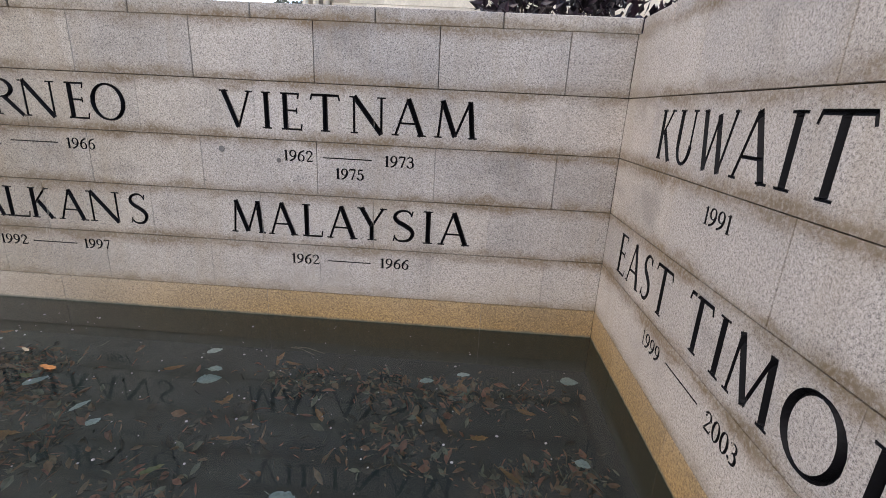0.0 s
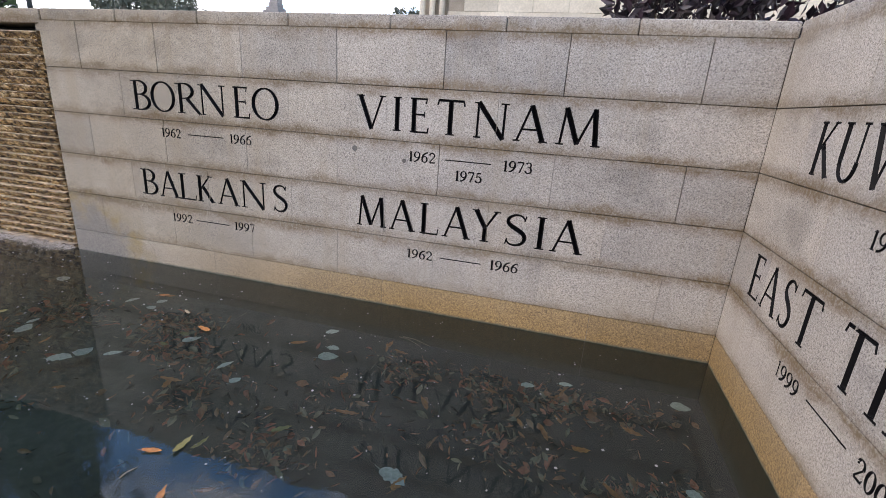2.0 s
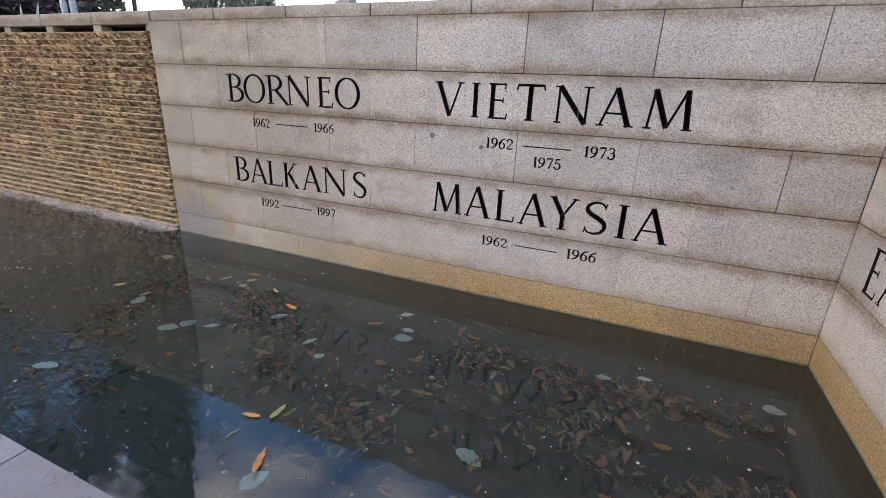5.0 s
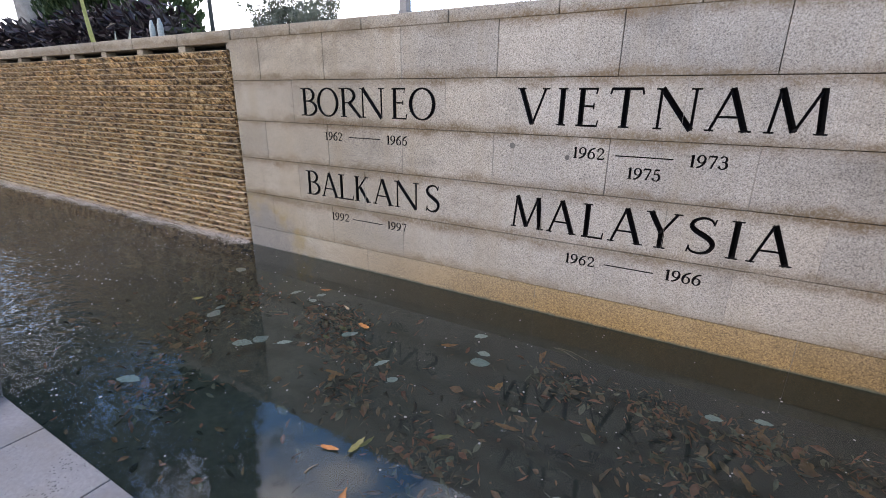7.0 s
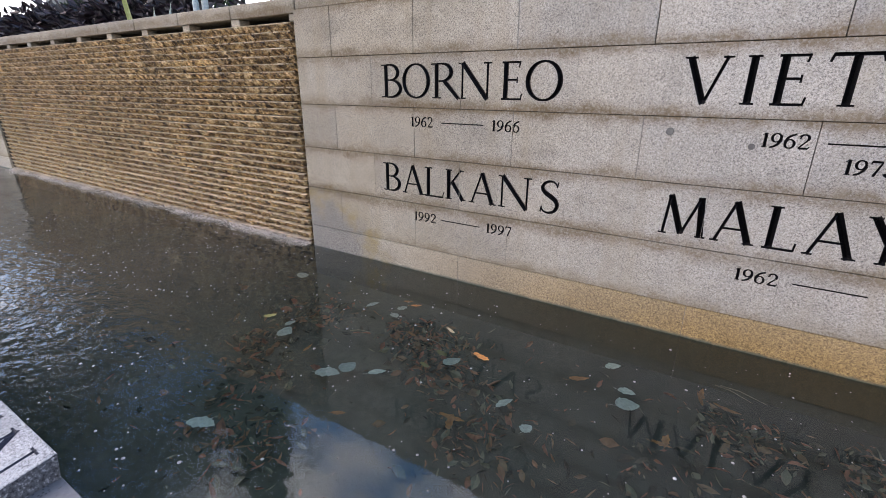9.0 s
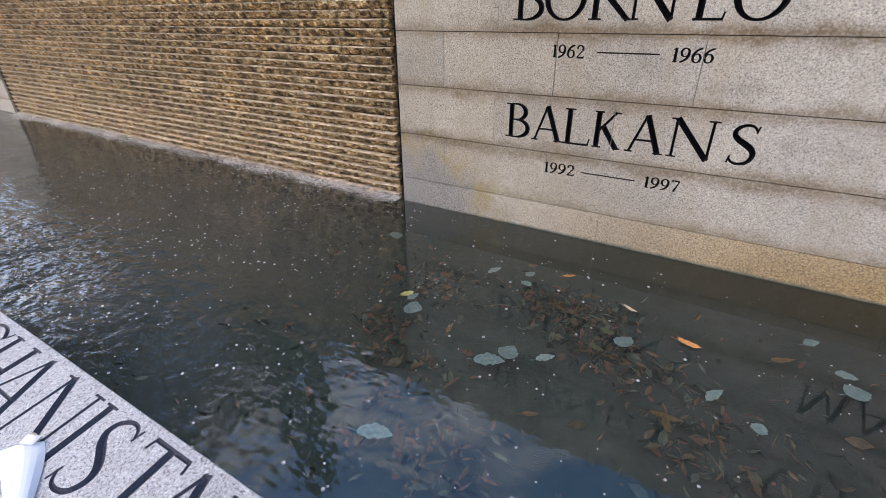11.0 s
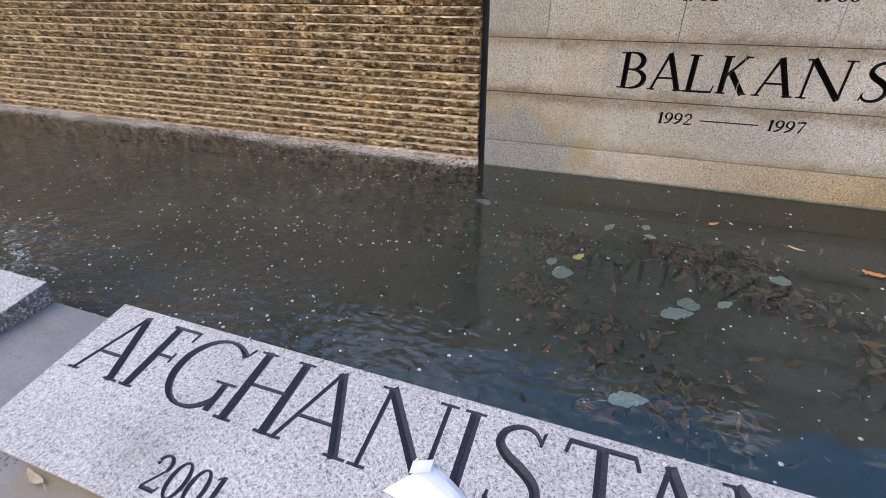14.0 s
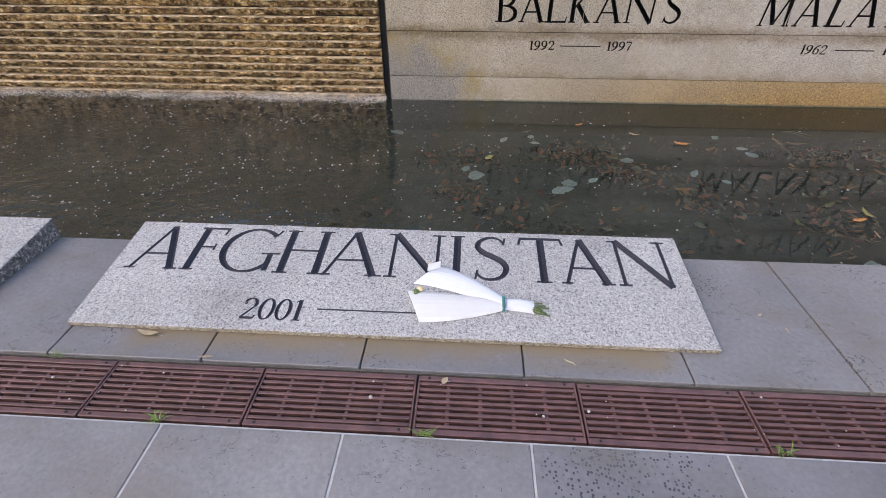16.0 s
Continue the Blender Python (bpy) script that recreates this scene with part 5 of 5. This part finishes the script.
CYPRESS_LEAF = [leaf_material("cypress_a", (0.025, 0.05, 0.015), (0.05, 0.085, 0.03), 0.6), leaf_material("cypress_b", (0.04, 0.075, 0.02), (0.07, 0.11, 0.04), 0.6)]


def foliage(name, parent, rng, n, place, size, mats, aspect):
    """A crown of many separate leaves, each a folded blade."""
    vs = np.empty((n * 5, 3))
    mi = np.empty(n * 4, dtype=np.int32)
    for k in range(n):
        c, dirn = place(rng)
        s = size * rng.uniform(0.6, 1.35)
        u = Vector(dirn).normalized()
        w = u.cross(Vector((rng.gauss(0, 1), rng.gauss(0, 1), rng.gauss(0, 1)))).normalized()
        up = w.cross(u)
        w = w * s * aspect * 0.5
        c = Vector(c)
        vs[k * 5:k * 5 + 5] = [c, c + u * s * 0.45 + w + up * s * 0.08, c + u * s, c + u * s * 0.45 - w + up * s * 0.08, c + u * s * 0.5]
        mi[k * 4:k * 4 + 4] = rng.randrange(len(mats))
    b = np.arange(n)[:, None] * 5
    fs = np.stack([b + [0, 1, 4], b + [1, 2, 4], b + [2, 3, 4], b + [3, 0, 4]], 1).reshape(-1, 3)
    me = bpy.data.meshes.new(name)
    me.from_pydata(vs.tolist(), [], fs.tolist())
    for m in mats:
        me.materials.append(m)
    me.polygons.foreach_set("material_index", mi)
    ob = new(name, me)
    ob.parent = parent
    return ob


def hedge(x0, x1, y0, y1, z0, top, n, seed, label, size=0.12):
    """A clipped dark hedge; top(x) is its height at x."""
    root = empty("hedge", pose(x0, y0, z0), label, "hedge", "dark hedges behind the wall")
    rng = random.Random(seed)
    bm = bmesh.new()
    for k in range(int((x1 - x0) * 3) + 2):
        px = rng.uniform(0.05, x1 - x0 - 0.05)
        py = rng.uniform(0.2, y1 - y0 - 0.1)
        h = top(px + x0) - z0 - 0.12
        tube(bm, [Vector((px, py, -0.05)), Vector((px + rng.uniform(-.1, .1), py, h * 0.5)), Vector((px + rng.uniform(-.2, .2), py + rng.uniform(-.15, .15), h))], [0.02, 0.014, 0.005], 5)
    tagged(part("stems", bm, BARK_DARK, root), kind="stuff")

    def place(r):
        px, py = r.uniform(0, x1 - x0), r.uniform(0, 1) ** 1.6 * (y1 - y0)
        t = top(px + x0) - z0
        pz = t * (r.uniform(0.05, 1.0) ** 0.7) + r.gauss(0, 0.05)
        end = min(px, x1 - x0 - px)
        if end < 0.3:
            pz = min(pz, t * (0.75 + end))
        return (px, py, pz), (r.gauss(0, 0.7), -0.6 + r.gauss(0, 0.6), 0.5 + r.gauss(0, 0.6))

    foliage("leaves", root, rng, n, place, size, HEDGE_LEAF, 0.42)
    return root


def wobble(base, amp, k):
    return lambda x: base + amp * (math.sin(x * 2.3 + k) * 0.5 + math.sin(x * 5.9 + k * 2) * 0.3 + math.sin(x * 13.1 + k) * 0.2)


hedge(-20.0, -8.35, 4.25, 5.1, 1.45, lambda x: wobble(2.58 + 0.012 * (x + 8), 0.09, 1)(x), 9000, 5, "dense dark purple-leaved hedge behind the cascade coping", 0.16)
hedge(-0.80, 0.34, 4.05, 4.9, 1.45, wobble(2.75, 0.08, 3), 1900, 6, "dark purple-leaved hedge above the granite coping")
hedge(0.52, 4.0, 4.05, 4.9, 1.45, wobble(2.95, 0.08, 5), 4200, 7, "tall dark purple-leaved hedge beside the return wall")


def limb_tree(x, y, z, height, spread, seed, label, name="gum_tree", trunk_r=0.24, leaf=0.22, n=5200, mats=None, low=0.35, lean=0.0):
    """A tree with a forked tapered trunk, limbs and a loose crown with gaps."""
    rng = random.Random(seed)
    root = empty(name, pose(x, y, z), label, "tree")
    bm = bmesh.new()
    tips = []
    fork = Vector((lean, 0, height * low))
    tube(bm, [Vector((0, 0, -0.1)), Vector((lean * 0.3, 0, height * low * 0.5)), fork], [trunk_r * 1.15, trunk_r * 0.95, trunk_r * 0.8], 10)
    for k in range(6):
        a = k * 1.05 + rng.uniform(-.3, .3)
        e1 = fork + Vector((math.cos(a), math.sin(a), 0)) * spread * 0.4 + Vector((0, 0, height * rng.uniform(.15, .3)))
        tube(bm, [fork, fork.lerp(e1, 0.5) + Vector((0, 0, 0.15)), e1], [trunk_r * 0.55, trunk_r * 0.42, trunk_r * 0.28], 8)
        for j in range(3):
            b = a + rng.uniform(-.9, .9)
            e2 = e1 + Vector((math.cos(b), math.sin(b), 0)) * spread * rng.uniform(.25, .6) + Vector((0, 0, height * rng.uniform(-.05, .35)))
            e2.z = min(e2.z, height * 0.97)
            tube(bm, [e1, e1.lerp(e2, 0.5) + Vector((0, 0, 0.1)), e2], [trunk_r * 0.26, trunk_r * 0.16, trunk_r * 0.05], 6)
            tips += [e2, e1.lerp(e2, 0.6)]
    part("trunk", bm, BARK, root, smooth=True)
    clumps = [(t + Vector((rng.gauss(0, .3), rng.gauss(0, .3), rng.gauss(0, .2))) * spread * 0.4, spread * rng.uniform(.16, .30)) for t in tips for _ in range(2)]

    def place(r):
        c, rad = r.choice(clumps)
        d = Vector((r.gauss(0, 1), r.gauss(0, 1), r.gauss(0, .7))).normalized()
        return c + d * rad * r.uniform(.3, 1.0) ** 0.5, (d.x, d.y, d.z - 0.5)

    foliage("crown", root, rng, n, place, leaf, mats or GUM_LEAF, 0.34)
    return root


def conifer(x, y, z, height, radius, seed, label):
    rng = random.Random(seed)
    root = empty("conifer", pose(x, y, z), label, "tree")
    bm = bmesh.new()
    tube(bm, [Vector((0, 0, -0.1)), Vector((0, 0, height * 0.5)), Vector((0, 0, height * 0.95))], [0.16, 0.1, 0.02], 8)
    part("trunk", bm, BARK_DARK, root)

    def place(r):
        t = r.uniform(0, 1) ** 1.15
        a = r.uniform(0, 6.283)
        rad = radius * (0.55 + 0.45 * math.sin(math.pi * min(1, t * 0.7 + 0.28))) * (1 - t ** 3) * (0.86 + 0.10 * math.sin(a * 5 + t * 30) + 0.06 * math.sin(a * 11 + t * 71))
        q = r.uniform(0.75, 1.0)
        return (rad * q * math.cos(a), rad * q * math.sin(a), t * height), (math.cos(a) * 0.6 + r.gauss(0, .3), math.sin(a) * 0.6 + r.gauss(0, .3), 0.9)

    foliage("crown", root, rng, 15000, place, 0.16, CYPRESS_LEAF, 0.5)
    return root


conifer(-11.95, 6.50, 1.45, 13.5, 0.9, 21, "tall dense dark green columnar conifer behind the hedge")
conifer(-14.60, 6.30, 1.45, 3.0, 1.15, 22, "low dense green conifer behind the hedge")
limb_tree(-18.1, 6.6, 1.45, 12.5, 4.8, 31, "pale-barked gum tree with an open leafy crown", low=0.34, trunk_r=0.30, n=15000, leaf=0.26, lean=-0.5)
limb_tree(-23.0, 5.6, 1.45, 13.0, 5.5, 32, "large gum tree with a pale trunk", low=0.34, trunk_r=0.3, n=16000, leaf=0.28)
for k, (az, dist, h, sp) in enumerate(((-49.2, 62, 9.9, 2.0), (-47.2, 64, 11.4, 2.2), (-45.2, 60, 10.6, 1.7), (-43.7, 62, 12.4, 2.1), (-20.4, 52, 10.0, 1.2))):
    limb_tree(-1.2 + dist * math.sin(radians(az)), 0.2 + dist * math.cos(radians(az)), 1.45, h, sp, 50 + k, "distant grey-green tree on the skyline", "skyline_tree", 0.2, 0.42, 2600, low=0.4, mats=FAR_LEAF)

POLE = simple("pole_paint", (0.05, 0.06, 0.06), (0.08, 0.09, 0.09), 10, 0.5, 0.1)
lamp = empty("lamp_post", pose(-13.9, 9.1, 1.45), "slim dark grey metal lamp post behind the wall", "lamp post")
bm = bmesh.new()
tube(bm, [Vector((0, 0, 0)), Vector((0, 0, 3)), Vector((0, 0, 6.5))], [0.06, 0.05, 0.042], 12)
part("pole", bm, POLE, lamp, smooth=True)
bm = bmesh.new()
bmesh.ops.create_cone(bm, cap_ends=True, segments=16, radius1=0.22, radius2=0.10, depth=0.18, matrix=Matrix.Translation((0, 0, 6.58)))
part("lamp_head", bm, POLE, lamp)

# pale spiky plants just behind the cascade coping
AGAVE = leaf_material("agave", (0.30, 0.36, 0.30), (0.45, 0.5, 0.44), 0.5)
STRAP = leaf_material("strap_leaf", (0.28, 0.34, 0.08), (0.46, 0.5, 0.2), 0.5)
CACTUS = leaf_material("cactus", (0.20, 0.24, 0.23), (0.36, 0.40, 0.385), 0.5)


def blade(bm, base, tip, width, n=7, fold=0.3):
    d = (tip - base)
    side = d.cross(Vector((0, 1, 0))).normalized()
    rows_b = []
    for i in range(n + 1):
        t = i / n
        wd = width * (1 - t) ** 0.6 * (0.7 + 0.6 * t) * 0.5 + 0.002
        c = base + d * t + Vector((0, -0.05 * math.sin(math.pi * t), 0))
        rows_b.append([bm.verts.new(c - side * wd), bm.verts.new(c + Vector((0, wd * fold, 0))), bm.verts.new(c + side * wd)])
    fs = []
    for r0, r1 in zip(rows_b[:-1], rows_b[1:]):
        for k in (0, 1):
            fs.append(bm.faces.new((r0[k], r0[k + 1], r1[k + 1], r1[k])))
    bmesh.ops.solidify(bm, geom=fs, thickness=0.012)


agave = empty("agave", pose(-8.75, 4.05, 1.45), "pale grey-green agave with pointed leaves behind the coping", "agave")
for k, (a, ln, lean_x) in enumerate(((0, 0.80, -0.20), (1, 0.82, 0.16), (2, 0.70, -0.42), (3, 0.66, 0.4), (4, 0.6, 0.0))):
    bm = bmesh.new()
    blade(bm, Vector((lean_x * 0.3, 0.02 * k, 0)), Vector((lean_x, 0.03 * k, ln)), 0.13)
    part("leaf", bm, AGAVE, agave)
strap = empty("strap_leaved_plant", pose(-9.25, 3.98, 1.45), "yellow-green strap-leaved plant arching behind the coping", "plant")
bm = bmesh.new()
blade(bm, Vector((0, 0, 0)), Vector((-0.42, 0.05, 1.75)), 0.19)
part("leaf", bm, STRAP, strap)
cactus = empty("column_cactus", pose(-8.02, 4.05, 1.45), "pale blue-green column cactus with upright stems", "cactus")
for k, (dx, h, r) in enumerate(((0, 0.86, 0.035), (0.14, 0.88, 0.038), (0.05, 0.66, 0.03), (0.23, 0.62, 0.03))):
    bm = bmesh.new()
    tube(bm, [Vector((dx, 0.03 * k, 0)), Vector((dx, 0.03 * k, h * 0.9)), Vector((dx, 0.03 * k, h))], [r, r, r * 0.35], 9)
    part("stem", bm, CACTUS, cactus, smooth=True)

# ---------------------------------------------------------------- far buildings
CREAM = simple("cream_stone", (0.55, 0.49, 0.38), (0.68, 0.62, 0.50), 0.8, 0.85, 0.15)
# darker cream stone: shade in joints and behind the columns, painted into the colour
CREAM_SHADE = simple("cream_stone_shade", (0.30, 0.26, 0.2), (0.4, 0.35, 0.28), 1.2, 0.9, 0.1)
hall = empty("stone_hall", pose(-9.2, 29.0, 1.45), "large cream sandstone building beyond the wall", "building")
bm = box_bm(0, 0.25, 0, 24, 12, 11)
part("wall", bm, CREAM_SHADE, hall)
ashlar = link_mesh("ashlar_block", box_bm(0.006, 0, 0.006, 1.994, 0.26, 0.894, bevel=0.012), CREAM)
for r in range(12):
    for k in range(12):
        x = 2.0 * k - (1.0 if r % 2 else 0) + 1.0
        piece("ashlar_block", ashlar, hall, pose(x, 0, 0.9 * r))
bm = box_bm(-2.2, -0.2, 10.8, 24.2, 12.2, 11.6, bevel=0.05)
part("roof", bm, CREAM, hall)
bm = box_bm(-1.9, 0.6, 0, 0.05, 5, 10.8)
part("recess", bm, CREAM_SHADE, hall)
for k in range(3):
    bm = bmesh.new()
    bmesh.ops.create_cone(bm, cap_ends=True, segments=20, radius1=0.19, radius2=0.165, depth=10.8, matrix=Matrix.Translation((-1.65 + 0.62 * k, 0.25, 5.4)))
    part("column", bm, CREAM, hall, smooth=True)

monument = empty("stepped_monument", pose(-1.0 - 80 * math.sin(radians(34.6)), 0.2 + 80 * math.cos(radians(34.6)), 1.45), "grey stepped stone monument top on the skyline", "monument")
STONE_GREY = simple("monument_stone", (0.22, 0.21, 0.2), (0.34, 0.32, 0.3), 1.0, 0.9, 0.2)
for k, (w, z0, z1) in enumerate(((4.4, 0, 11.2), (3.4, 11.2, 11.6), (2.7, 11.6, 12.0), (2.05, 12.0, 12.5), (1.55, 12.5, 13.1), (1.3, 13.1, 14.6), (0.95, 14.6, 16.4))):
    bm = box_bm(-w / 2, -w / 2, z0, w / 2, w / 2, z1, bevel=0.06)
    part("tier", bm, STONE_GREY, monument)
